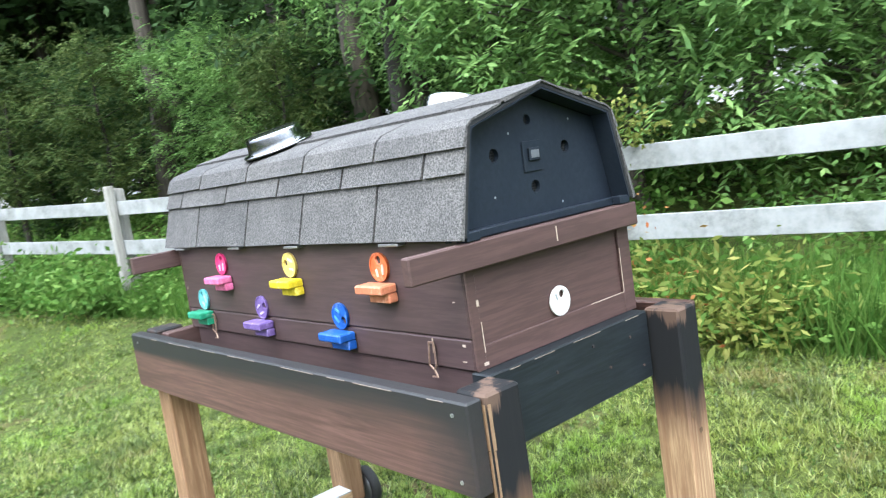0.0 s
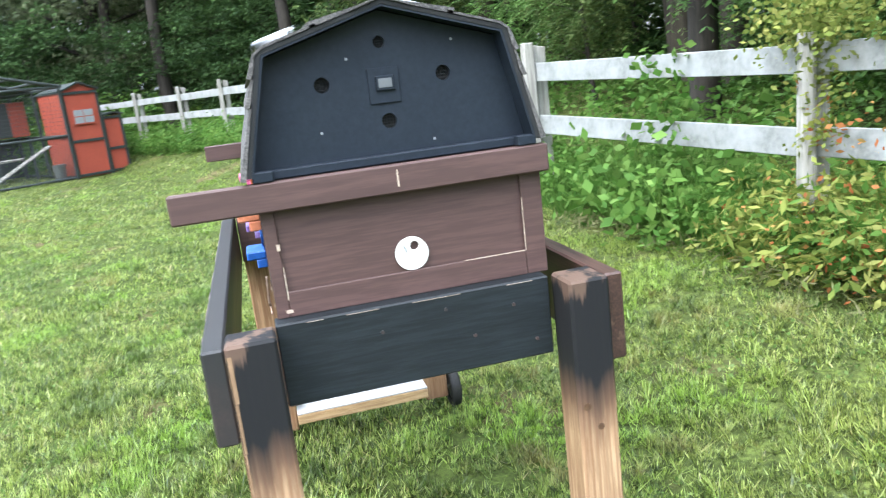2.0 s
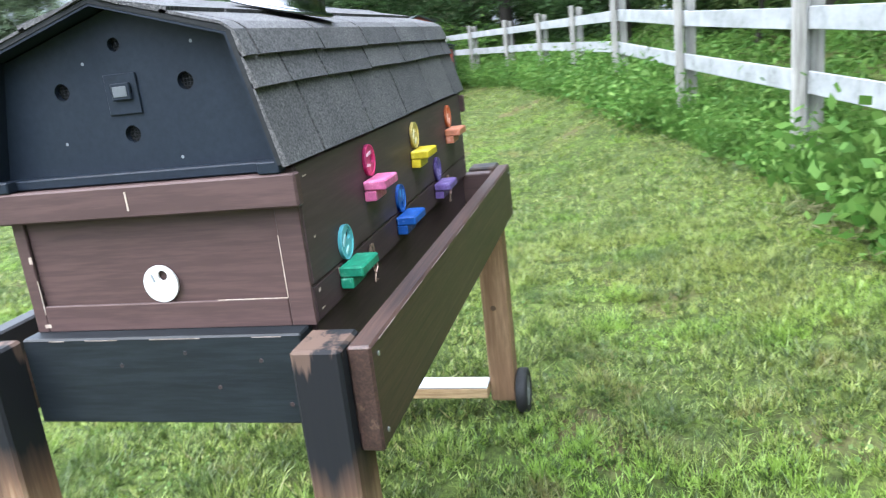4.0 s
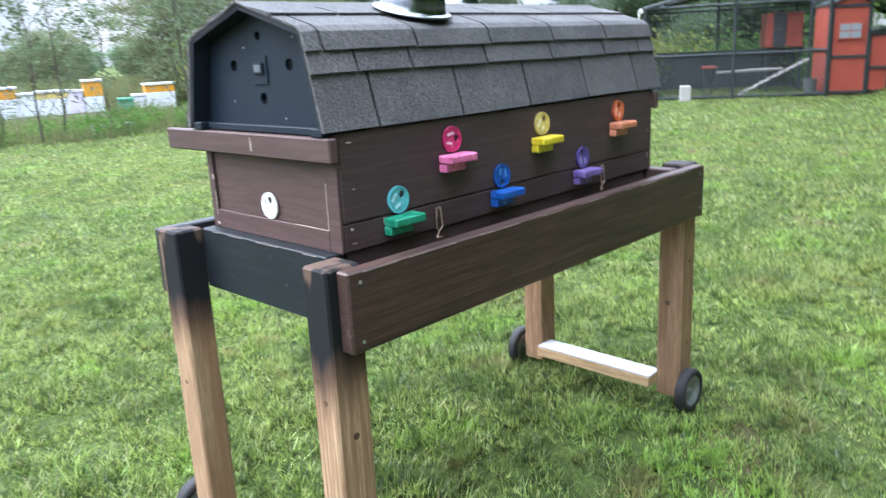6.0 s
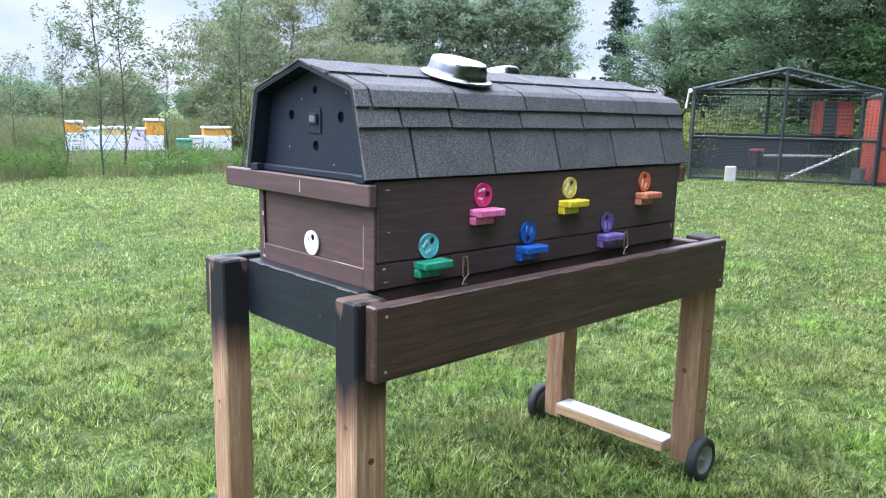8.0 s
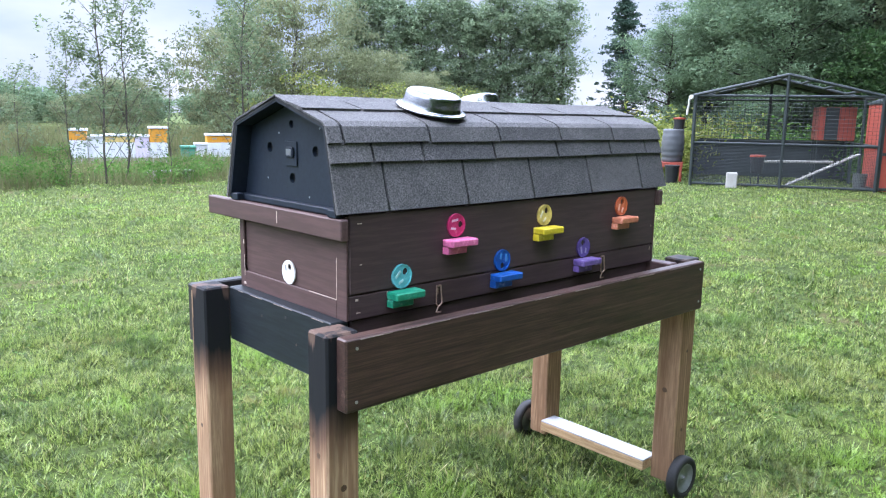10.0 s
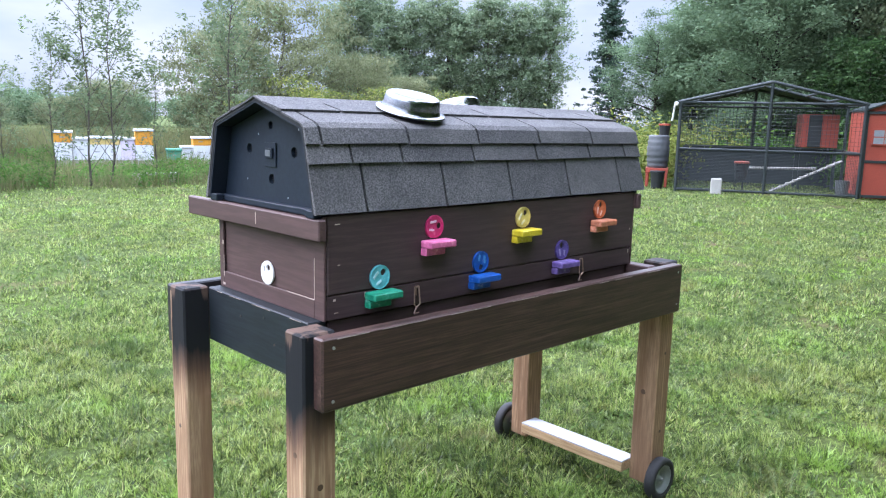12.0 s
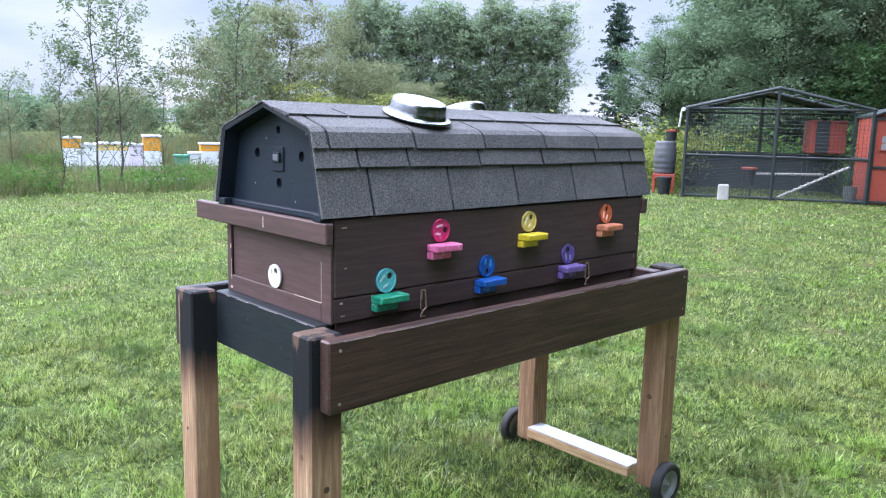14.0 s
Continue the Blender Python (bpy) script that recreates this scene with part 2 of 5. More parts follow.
M_bark = timber("grey_bark", (0.11, 0.095, 0.075), (0.035, 0.03, 0.025), 2, 8, 0.9, bumpy=0.8)
M_bark_dk = timber("dark_bark", (0.05, 0.042, 0.035), (0.016, 0.014, 0.012), 2, 8, 0.9, bumpy=0.8)
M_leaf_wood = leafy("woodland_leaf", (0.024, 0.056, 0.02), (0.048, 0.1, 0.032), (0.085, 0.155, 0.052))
M_leaf_bush = leafy("bush_leaf", (0.1, 0.21, 0.065), (0.17, 0.32, 0.095), (0.28, 0.45, 0.15), size=0.9)
M_leaf_olive = leafy("olive_leaf", (0.12, 0.14, 0.07), (0.175, 0.195, 0.1), (0.24, 0.255, 0.14), thru=0.5)
M_leaf_birch = leafy("birch_leaf", (0.1, 0.145, 0.075), (0.15, 0.2, 0.105), (0.23, 0.28, 0.16), thru=0.55)
M_leaf_spruce = leafy("spruce_needle", (0.030, 0.058, 0.042), (0.046, 0.084, 0.058), (0.08, 0.125, 0.09))
M_leaf_poplar = leafy("poplar_leaf", (0.12, 0.175, 0.10), (0.20, 0.265, 0.155), (0.30, 0.365, 0.23), thru=0.5)
M_leaf_soft = leafy("soft_olive_leaf", (0.10, 0.135, 0.07), (0.15, 0.19, 0.10), (0.21, 0.25, 0.14), thru=0.5)
M_leaf_sap = leafy("sapling_leaf", (0.05, 0.09, 0.025), (0.09, 0.14, 0.042), (0.15, 0.19, 0.065), size=1.2)
M_leaf_dark = leafy("dark_tree_leaf", (0.1, 0.16, 0.09), (0.155, 0.235, 0.13), (0.22, 0.3, 0.17), thru=0.5)
M_leaf_yellow = leafy("yellowing_leaf", (0.12, 0.17, 0.035), (0.22, 0.26, 0.06), (0.34, 0.33, 0.10), size=3)
M_leaf_rust = leafy("rusty_leaf", (0.30, 0.09, 0.03), (0.40, 0.17, 0.06), (0.38, 0.27, 0.09), size=3)
M_weed = leafy("tall_weed", (0.055, 0.14, 0.025), (0.10, 0.21, 0.04), (0.17, 0.28, 0.07), size=1.2)
M_reed = leafy("dry_reed", (0.13, 0.14, 0.06), (0.22, 0.21, 0.105), (0.13, 0.18, 0.06), size=0.8)
M_fence = mottled("weathered_white_board", (0.30, 0.315, 0.32), (0.11, 0.12, 0.115), 5.5, 0.75, grain=35, bumpy=0.3, c3=(0.30, 0.30, 0.29))
M_post = timber("grey_fence_post", (0.38, 0.37, 0.34), (0.19, 0.18, 0.16), 2, 12, 0.85, bumpy=0.5)
M_red = mottled("red_coop_paint", (0.36, 0.066, 0.038), (0.29, 0.052, 0.032), 3, 0.6, grain=50)
M_frame = mottled("dark_metal_frame", (0.022, 0.030, 0.030), (0.032, 0.040, 0.040), 5, 0.5)
M_hive_w = mottled("white_hive_box", (0.58, 0.59, 0.62), (0.48, 0.48, 0.50), 3, 0.6, grain=40)
M_hive_o = mottled("orange_hive_box", (0.58, 0.26, 0.02), (0.50, 0.21, 0.02), 3, 0.6, grain=40)
M_hive_y = mottled("yellow_hive_box", (0.55, 0.40, 0.14), (0.48, 0.36, 0.14), 3, 0.6, grain=40)
M_hive_l = mottled("lilac_hive_box", (0.55, 0.48, 0.60), (0.5, 0.44, 0.55), 3, 0.6, grain=40)
M_hive_g = mottled("green_hive_lid", (0.05, 0.25, 0.16), (0.05, 0.2, 0.14), 3, 0.6, grain=40)
M_barrel = mottled("grey_barrel", (0.10, 0.105, 0.11), (0.07, 0.075, 0.08), 5, 0.55)
M_bucket = mottled("black_bucket", (0.015, 0.016, 0.018), (0.022, 0.023, 0.025), 9, 0.5)
M_stone = mottled("pale_block", (0.42, 0.40, 0.36), (0.36, 0.34, 0.31), 6, 0.8)


def ground_material():
    m, nt, b = shader("lawn_soil", 0.95, 0, 0.1)
    v = coords(nt, (1, 1, 1))
    big, mid, fine = noise_fac(nt, v, 0.35, 4), noise_fac(nt, v, 3.2, 5, 0.65), noise_fac(nt, v, 45.0, 4, 0.7)
    col = ramp(nt, mid, [(0.30, (0.047, 0.068, 0.015)), (0.5, (0.083, 0.122, 0.026)), (0.72, (0.119, 0.162, 0.039))])
    col = blend(nt, ramp(nt, big, [(0.42, BLACK), (0.68, (0.6, 0.6, 0.6))]), col, (0.144, 0.169, 0.047))
    # two dark layers: soil showing, deepened by gap shadow painted into its colour
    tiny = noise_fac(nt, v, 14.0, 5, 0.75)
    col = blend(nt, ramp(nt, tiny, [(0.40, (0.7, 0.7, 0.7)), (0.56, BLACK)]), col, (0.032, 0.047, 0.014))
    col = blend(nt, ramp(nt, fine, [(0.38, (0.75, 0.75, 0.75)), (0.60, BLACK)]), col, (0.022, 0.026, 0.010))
    bare = noise_fac(nt, v, 1.1, 4, 0.6)
    col = blend(nt, ramp(nt, bare, [(0.58, BLACK), (0.70, (0.7, 0.7, 0.7))]), col, (0.122, 0.086, 0.047))
    nt.links.new(col, b.inputs["Base Color"])
    bump(nt, b, fine, 0.8, 0.03)
    return m


M_ground = ground_material()


def grass_material():
    m, nt, b = shader("grass_blade", 0.42, 0, 0.45)
    g = nt.nodes.new("ShaderNodeNewGeometry")
    v = coords(nt, (1, 1, 1))
    col = ramp(nt, g.outputs["Random Per Island"], [(0.0, (0.046, 0.076, 0.017)), (0.42, (0.194, 0.277, 0.059)), (0.84, (0.409, 0.499, 0.145)), (0.95, (0.367, 0.357, 0.152)), (1.0, (0.490, 0.395, 0.218))])
    big, mid, small = noise_fac(nt, v, 0.5, 3), noise_fac(nt, v, 2.4, 4, 0.65), noise_fac(nt, v, 9.0, 3, 0.6)
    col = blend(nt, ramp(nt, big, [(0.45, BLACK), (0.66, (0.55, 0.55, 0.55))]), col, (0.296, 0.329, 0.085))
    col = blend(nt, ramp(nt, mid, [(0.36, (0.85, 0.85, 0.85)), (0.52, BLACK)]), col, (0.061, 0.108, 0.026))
    col = blend(nt, ramp(nt, small, [(0.55, BLACK), (0.70, (0.6, 0.6, 0.6))]), col, (0.316, 0.367, 0.123))
    lush = noise_fac(nt, v, 1.3, 4, 0.6)
    col = blend(nt, ramp(nt, lush, [(0.52, BLACK), (0.64, (0.65, 0.65, 0.65))]), col, (0.245, 0.414, 0.062))
    # shade between tufts, put into the blade colour as near-black green spots
    tuft_shade = noise_fac(nt, v, 26.0, 3, 0.7)
    col = blend(nt, ramp(nt, tuft_shade, [(0.41, (0.9, 0.9, 0.9)), (0.52, BLACK)]), col, (0.031, 0.055, 0.013))
    straw = noise_fac(nt, v, 1.7, 5, 0.7)
    col = blend(nt, ramp(nt, straw, [(0.57, BLACK), (0.68, (0.6, 0.6, 0.6))]), col, (0.265, 0.207, 0.085))
    nt.links.new(col, b.inputs["Base Color"])
    tr = nt.nodes.new("ShaderNodeBsdfTranslucent")
    nt.links.new(col, tr.inputs["Color"])
    mx = nt.nodes.new("ShaderNodeMixShader")
    mx.inputs["Fac"].default_value = 0.4
    nt.links.new(b.outputs["BSDF"], mx.inputs[1])
    nt.links.new(tr.outputs["BSDF"], mx.inputs[2])
    nt.links.new(mx.outputs["Shader"], nt.nodes["Material Output"].inputs["Surface"])
    return m


M_grass = grass_material()
M_clover = leafy("clover_leaf", (0.07, 0.13, 0.03), (0.11, 0.19, 0.05), (0.20, 0.27, 0.10), size=5)

# ---- builders ----
EYE4 = Matrix.Identity(4)


def root(name, at, label, category, group="", kind=""):
    ob = new(name)
    ob.location = at
    ob.empty_display_size = 0.05
    return tagged(ob, label, category, group, kind)


def finish(bm, name, mat, smooth=False):
    me = bpy.data.meshes.new(name)
    bmesh.ops.recalc_face_normals(bm, faces=bm.faces)
    bm.to_mesh(me)
    bm.free()
    me.materials.append(mat)
    if smooth:
        for p in me.polygons:
            p.use_smooth = True
    return me


def part(name, bm, mat, parent, label="", smooth=False):
    """One mesh, modelled in world metres, under a thing or under a part."""
    ob = new(name, finish(bm, name, mat, smooth) if not isinstance(bm, bpy.types.Mesh) else bm)
    ob.parent = parent
    ob.matrix_parent_inverse = Matrix.Translation(-parent.location) if parent.type == "EMPTY" else EYE4
    return tagged(ob, label)


def block(x0, x1, y0, y1, z0, z1, bevel=0.003, bm=None, m=EYE4):
    own = bmesh.new()
    bmesh.ops.create_cube(own, size=1, matrix=Matrix.LocRotScale(((x0 + x1) / 2, (y0 + y1) / 2, (z0 + z1) / 2), None, (abs(x1 - x0), abs(y1 - y0), abs(z1 - z0))))
    if bevel:
        bmesh.ops.bevel(own, geom=own.edges[:], offset=bevel, segments=1, affect="EDGES", profile=0.5)
    bmesh.ops.transform(own, matrix=m, verts=own.verts)
    if bm is None:
        return own
    me = bpy.data.meshes.new("tmp")
    own.to_mesh(me)
    own.free()
    bm.from_mesh(me)
    bpy.data.meshes.remove(me)
    return bm


def beam(p, q, r, bm=None, sides=6, r2=None):
    """A round bar from p to q."""
    bm = bm or bmesh.new()
    p, q = Vector(p), Vector(q)
    turn = (q - p).to_track_quat("Z", "Y").to_matrix().to_4x4()
    bmesh.ops.create_cone(bm, cap_ends=True, segments=sides, radius1=r, radius2=r if r2 is None else r2, depth=(q - p).length, matrix=Matrix.Translation((p + q) / 2) @ turn)
    return bm


def lathe(profile, segments=32, m=EYE4, bm=None):
    """Turn (radius, height) pairs about z."""
    bm = bm or bmesh.new()
    rings = []
    for r, z in profile:
        rings.append([bm.verts.new(m @ Vector((r * math.cos(a), r * math.sin(a), z))) for a in (2 * math.pi * k / segments for k in range(segments))])
    for a, b in zip(rings, rings[1:]):
        for k in range(segments):
            bm.faces.new((a[k], a[(k + 1) % segments], b[(k + 1) % segments], b[k]))
    return bm


def plate(outline, holes, thick, m=EYE4):
    """A flat plate in local xy with holes right through it, extruded along local z."""
    bm = bmesh.new()
    edges = []
    for loop in (outline, *holes):
        vs = [bm.verts.new((*p, 0)) for p in loop]
        edges += [bm.edges.new((vs[k], vs[(k + 1) % len(vs)])) for k in range(len(vs))]
    bmesh.ops.triangle_fill(bm, use_beauty=True, use_dissolve=False, edges=edges)
    ext = bmesh.ops.extrude_face_region(bm, geom=bm.faces[:])
    bmesh.ops.translate(bm, vec=(0, 0, thick), verts=[g for g in ext["geom"] if isinstance(g, bmesh.types.BMVert)])
    bmesh.ops.transform(bm, matrix=m, verts=bm.verts)
    return bm


def ring(cx, cy, r, n=20):
    return [(cx + r * math.cos(2 * math.pi * k / n), cy + r * math.sin(2 * math.pi * k / n)) for k in range(n)]

# ---- the hive stand ----
RT, RB = 0.885, 0.715
stand = root("hive_stand", (0.75, 0.37, 0.0), "tall timber stand on wheels, scorched black at one end", "stand")
part("rail", block(0, 1.525, 0, 0.038, RB, RT, 0.004), M_rail_b, stand, "dark brown stained side rail")
part("rail", block(-0.018, 1.55, 0.720, 0.758, RB, RT, 0.004), M_rail_a, stand, "rosy brown side rail with scorched top edge")
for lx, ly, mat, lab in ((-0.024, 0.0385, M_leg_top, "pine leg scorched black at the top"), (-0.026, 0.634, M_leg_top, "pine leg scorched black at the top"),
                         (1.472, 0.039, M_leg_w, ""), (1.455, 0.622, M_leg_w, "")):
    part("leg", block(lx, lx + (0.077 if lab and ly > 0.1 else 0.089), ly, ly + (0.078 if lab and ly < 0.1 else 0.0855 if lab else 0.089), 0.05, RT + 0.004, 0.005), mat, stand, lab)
part("end_board", block(0.048, 0.098, 0.1275, 0.6335, 0.735, 0.888, 0.003), M_endboard, stand, "charred black end board")
part("end_board", block(1.362, 1.41, 0.0385, 0.7115, 0.735, 0.888, 0.003), M_brown_y, stand, "brown stained end board")
bar = part("axle_bar", block(1.42, 1.508, 0.1285, 0.6215, 0.085, 0.122, 0.003), M_axle, stand, "pine bar between the wheeled legs")
part("painted_top", block(1.421, 1.507, 0.129, 0.621, 0.1225, 0.128, 0.001), M_white_old, bar, "white painted upper face")


def wheel(x, y, side):
    m = Matrix.Translation((x, y, 0.081)) @ pose(0, 0, 0, 90 * side)
    t = lathe([(0.052, -0.006), (0.056, -0.017), (0.066, -0.021), (0.076, -0.017), (0.0795, -0.008), (0.0795, 0.008), (0.076, 0.017), (0.066, 0.021), (0.056, 0.017), (0.052, 0.006), (0.052, -0.006)], 36, m)
    grooves = part("wheel", t, M_rubber, stand, "black rubber wheel", True)
    r = lathe([(0.0, 0.012), (0.009, 0.012), (0.011, 0.002), (0.034, 0.0), (0.045, 0.004), (0.050, 0.0165), (0.0535, 0.0165), (0.0535, -0.008), (0.0, -0.008)], 30, m)
    part("rim", r, M_rim, grooves, "grey metal rim", True)
    part("axle_bolt", beam(m @ Vector((0, 0, -0.05)), m @ Vector((0, 0, 0.017)), 0.0055), M_zinc, grooves)


wheel(1.498, 0.014, 1)
wheel(1.485, 0.747, -1)
wheel(0.0, 0.747, -1)
wheel(0.0, 0.012, 1)


def stud(p, axis, parent, r=0.004, mat=None):
    a = Vector(p)
    d = Vector(axis)
    part("screw_head", beam(a - d * 0.002, a + d * 0.0018, r, sides=8), mat or M_zinc, parent)


for p in ((0.03, 0, 0.862), (0.028, 0, 0.738), (1.50, 0, 0.745), (1.497, 0, 0.86)):
    stud(p, (0, -1, 0), stand)
for p in ((0.02, 0.758, 0.86), (0.02, 0.758, 0.74), (1.5, 0.758, 0.86)):
    stud(p, (0, 1, 0), stand)
for p in ((0.048, 0.2, 0.845), (0.048, 0.33, 0.86), (0.048, 0.45, 0.84), (0.048, 0.16, 0.77), (0.048, 0.28, 0.80)):
    stud(p, (-1, 0, 0), stand, 0.0035, M_rail_a)

wear = random.Random(9)
# bare timber along the outer corner of one scorched leg
for z0, z1, w in ((0.79, 0.872, 0.007), (0.70, 0.789, 0.0045), (0.58, 0.699, 0.003)):
    part("worn_edge", block(-0.0264, -0.0254, 0.717 - w, 0.717, z0, z1, 0), M_edge, stand, "pale bare timber edge")
    part("worn_edge", block(-0.022, -0.022 + 1.6 * w, 0.7192, 0.7198, z0, z1, 0), M_edge, stand, "pale bare timber edge")
for y, x_end, par in ((-0.0004, 1.5, 0), (0.7584, 1.5, 1)):
    x = 0.04
    while x < x_end:
        ln = wear.uniform(0.03, 0.16)
        part("worn_edge", block(x, min(x + ln, 1.52), y - 0.0004, y + 0.0004, RT - 0.0045 - wear.uniform(0, 0.002), RT - 0.0035, 0), M_worn, stand)
        x += ln + wear.uniform(0.02, 0.14)
for y, ln in ((0.16, 0.05), (0.30, 0.09), (0.45, 0.06), (0.55, 0.03)):
    part("worn_edge", block(0.0474, 0.0484, y, y + ln, 0.8835, 0.8848, 0), M_worn, stand)
for p, ax in (((-0.024, 0.075, 0.60), (-1, 0, 0)), ((-0.024, 0.06, 0.38), (-1, 0, 0)), ((-0.026, 0.68, 0.48), (-1, 0, 0)), ((0.02, 0.0385, 0.52), (0, -1, 0)), ((1.52, 0.039, 0.55), (0, -1, 0)), ((1.52, 0.039, 0.25), (0, -1, 0)), ((-0.024, 0.10, 0.645), (-1, 0, 0)), ((1.472, 0.09, 0.4), (-1, 0, 0))):
    a, dd = Vector(p), Vector(ax)
    part("knot", beam(a - dd * 0.002, a + dd * 0.0006, wear.uniform(0.006, 0.010), sides=12), M_knot, stand)

# ---- the barn-shaped beehive ----
X0, X1, YB, YA, ZB, ZT = 0.090, 1.362, 0.112, 0.628, 0.888, 1.140
hive = root("beehive", (0.72, 0.37, ZB), "long brown wooden beehive shaped like a barn with a shingled roof", "beehive")
TH = 0.022


def side_panel(y0, y1, out):
    p = part("side_panel", block(X0 + 0.001, X1 - 0.001, y0, y1, ZB + 0.062, ZT, 0.003), M_brown, hive)
    part("lower_board", block(X0 + 0.001, X1 - 0.001, y0 + 0.001, y1 - 0.001, ZB, ZB + 0.0605, 0.003), M_brown, p)
    s = y0 - 0.0006 if out < 0 else y1 + 0.0006
    for xs, zz, w, h in ((X0 + 0.022, 1.118, 0.014, 0.0022), (X0 + 0.03, 1.02, 0.006, 0.0022), (X0 + 0.017, 0.935, 0.008, 0.005), (X0 + 0.02, 0.905, 0.011, 0.002), (X1 - 0.02, 0.93, 0.003, 0.012), (X1 - 0.018, 1.01, 0.003, 0.006), (X0 + 0.11, 0.934, 0.004, 0.012)):
        part("bare_chip", block(xs, xs + w, s - 0.0004, s + 0.0004, zz, zz + h, 0), M_raw, p)
    return p


panel_b = side_panel(YB, YB + TH, -1)
panel_a = side_panel(YA - TH, YA, 1)
part("bottom_skirt", block(X0 + 0.012, X1 - 0.012, YB + 0.010, YA - 0.010, 0.79, ZB - 0.001, 0.003), M_brown, hive)


def end_panel(x, s):
    """An end wall with a raised frame round a sunk field."""
    e = part("end_panel", block(x, x + s * TH, YB + TH + 0.0005, YA - TH - 0.0005, ZB + 0.001, ZT - 0.002, 0.002), M_brown_y, hive)
    f = x - s * 0.001
    g = x - s * 0.0075
    for y0, y1, z0, z1 in ((YB + 0.001, YB + 0.042, ZB, ZT - 0.003), (YA - 0.024, YA - 0.001, ZB, ZT - 0.003), (YB + 0.0425, YA - 0.0245, ZB, ZB + 0.046)):
        part("trim_board", block(f, g, y0, y1, z0, z1, 0.0015), M_brown_y, e)
    part("handle_bar", block(x - s * 0.008, x - s * 0.030, 0.101, 0.771, 1.082, 1.133, 0.003), M_brown_y, e, "projecting carrying bar")
    k = x - s * 0.0305
    part("bare_chip", block(k - 0.0004, k + 0.0004, 0.383, 0.386, 1.094, 1.124, 0), M_raw, e)
    for y0, z0, w, h in ((0.153, 0.936, 0.0012, 0.10), (0.155, 0.9345, 0.12, 0.0014), (0.602, 0.92, 0.0016, 0.06), (0.603, 1.01, 0.006, 0.012), (0.598, 0.896, 0.012, 0.006)):
        part("bare_chip", block(g - 0.0005, g + 0.0005, y0, y0 + w, z0, z0 + h, 0), M_raw, e)
    return e, x - s * 0.001


end_e, face_e = end_panel(X0, 1)
end_w, face_w = end_panel(X1, -1)
# white entrance disc of the end wall
M_end = Matrix.Translation((face_e - 0.006, 0.372, 0.966)) @ Matrix(((0, 0, 1, 0), (1, 0, 0, 0), (0, 1, 0, 0), (0, 0, 0, 1)))
d = part("entrance_disc", plate(ring(0, 0, 0.031, 32), [ring(-0.006, 0.014, 0.0085, 16)], 0.004, M_end), M_pal["white"], end_e, "white round entrance disc")
part("disc_hole", lathe([(0.0, 0.003), (0.0082, 0.003)], 16, M_end), M_hole, d)
part("disc_tab", plate([(0.008, 0.004), (0.011, 0.003), (0.015, 0.016), (0.012, 0.017)], [], 0.0012, M_end @ Matrix.Translation((0, 0, -0.0013))), M_grey_pl, d)


def entrance(x, z, y, out, disc_mat, ledge_mat, turn, word, slot_mat):
    """A round entrance disc over a two-step landing board; out is -1 or 1 along y."""
    yo = y + out * 0.0005
    c, s = math.cos(turn), math.sin(turn)
    m = Matrix.Translation((x, yo, z)) @ Matrix(((1, 0, 0, 0), (0, 0, out, 0), (0, 1, 0, 0), (0, 0, 0, 1)))
    rot = lambda px, py: (px * c - py * s, px * s + py * c)
    hx, hy = rot(0.011, 0.011)
    dsc = part("entrance_disc", plate(ring(0, 0, 0.0305, 32), [ring(hx, hy, 0.009, 16)], 0.005, m), disc_mat, hive, word + " round entrance disc")
    part("disc_rim", lathe([(0.0305, 0.0), (0.0305, 0.0068), (0.0278, 0.0068), (0.0275, 0.0045)], 32, m), disc_mat, dsc)
    part("disc_hole", lathe([(0.0, 0.003), (0.0088, 0.003)], 16, m), M_hole, dsc)
    for q in ([(-0.019, -0.004), (-0.004, 0.012), (-0.008, 0.016), (-0.022, 0.001)], [(-0.010, -0.020), (0.004, -0.012), (0.002, -0.007), (-0.012, -0.015)]):
        part("disc_slot", plate([rot(*p) for p in q], [], 0.0022, m @ Matrix.Translation((0, 0, 0.0052))), slot_mat, dsc)
    y0, y1 = sorted((y + out * 0.0006, y + out * 0.044))
    led = part("landing_board", block(x - 0.045, x + 0.046, y0, y1, z - 0.052, z - 0.033, 0.003), ledge_mat, hive, word + " painted landing board")
    y2, y3 = sorted((y + out * 0.0006, y + out * 0.024))
    part("support_block", block(x - 0.0445, x + 0.024, y2, y3, z - 0.072, z - 0.0525, 0.002), ledge_mat, led)


P = M_pal
for x, z, dm, lm, tn, w in ((0.244, 0.979, "teal", "green", 0.0, "teal and green"), (0.604, 0.978, "blue", "blue", 4.0, "blue"), (0.969, 0.977, "purple", "violet", 1.0, "purple"),
                            (0.425, 1.091, "magenta", "pink", 5.6, "pink"), (0.777, 1.092, "paleyellow", "yellow", 0.2, "yellow"), (1.159, 1.093, "orange", "salmon", 0.6, "orange")):
    entrance(x, z, YB, -1, P[dm], P[lm], tn, w, M_slot[dm])
for x, z, dm, lm, tn, w in ((1.235, 0.982, "teal", "green", 0.4, "teal and green"), (0.880, 0.975, "violet", "violet", 2.0, "purple"), (0.512, 0.973, "blue", "blue", 3.0, "blue"),
                            (1.075, 1.090, "magenta", "pink", 1.0, "pink"), (0.700, 1.090, "paleyellow", "yellow", 5.8, "yellow"), (0.335, 1.088, "orange", "salmon", 0.8, "orange")):
    entrance(x, z, YA, 1, P[dm], P[lm], tn, w, M_slot[dm])


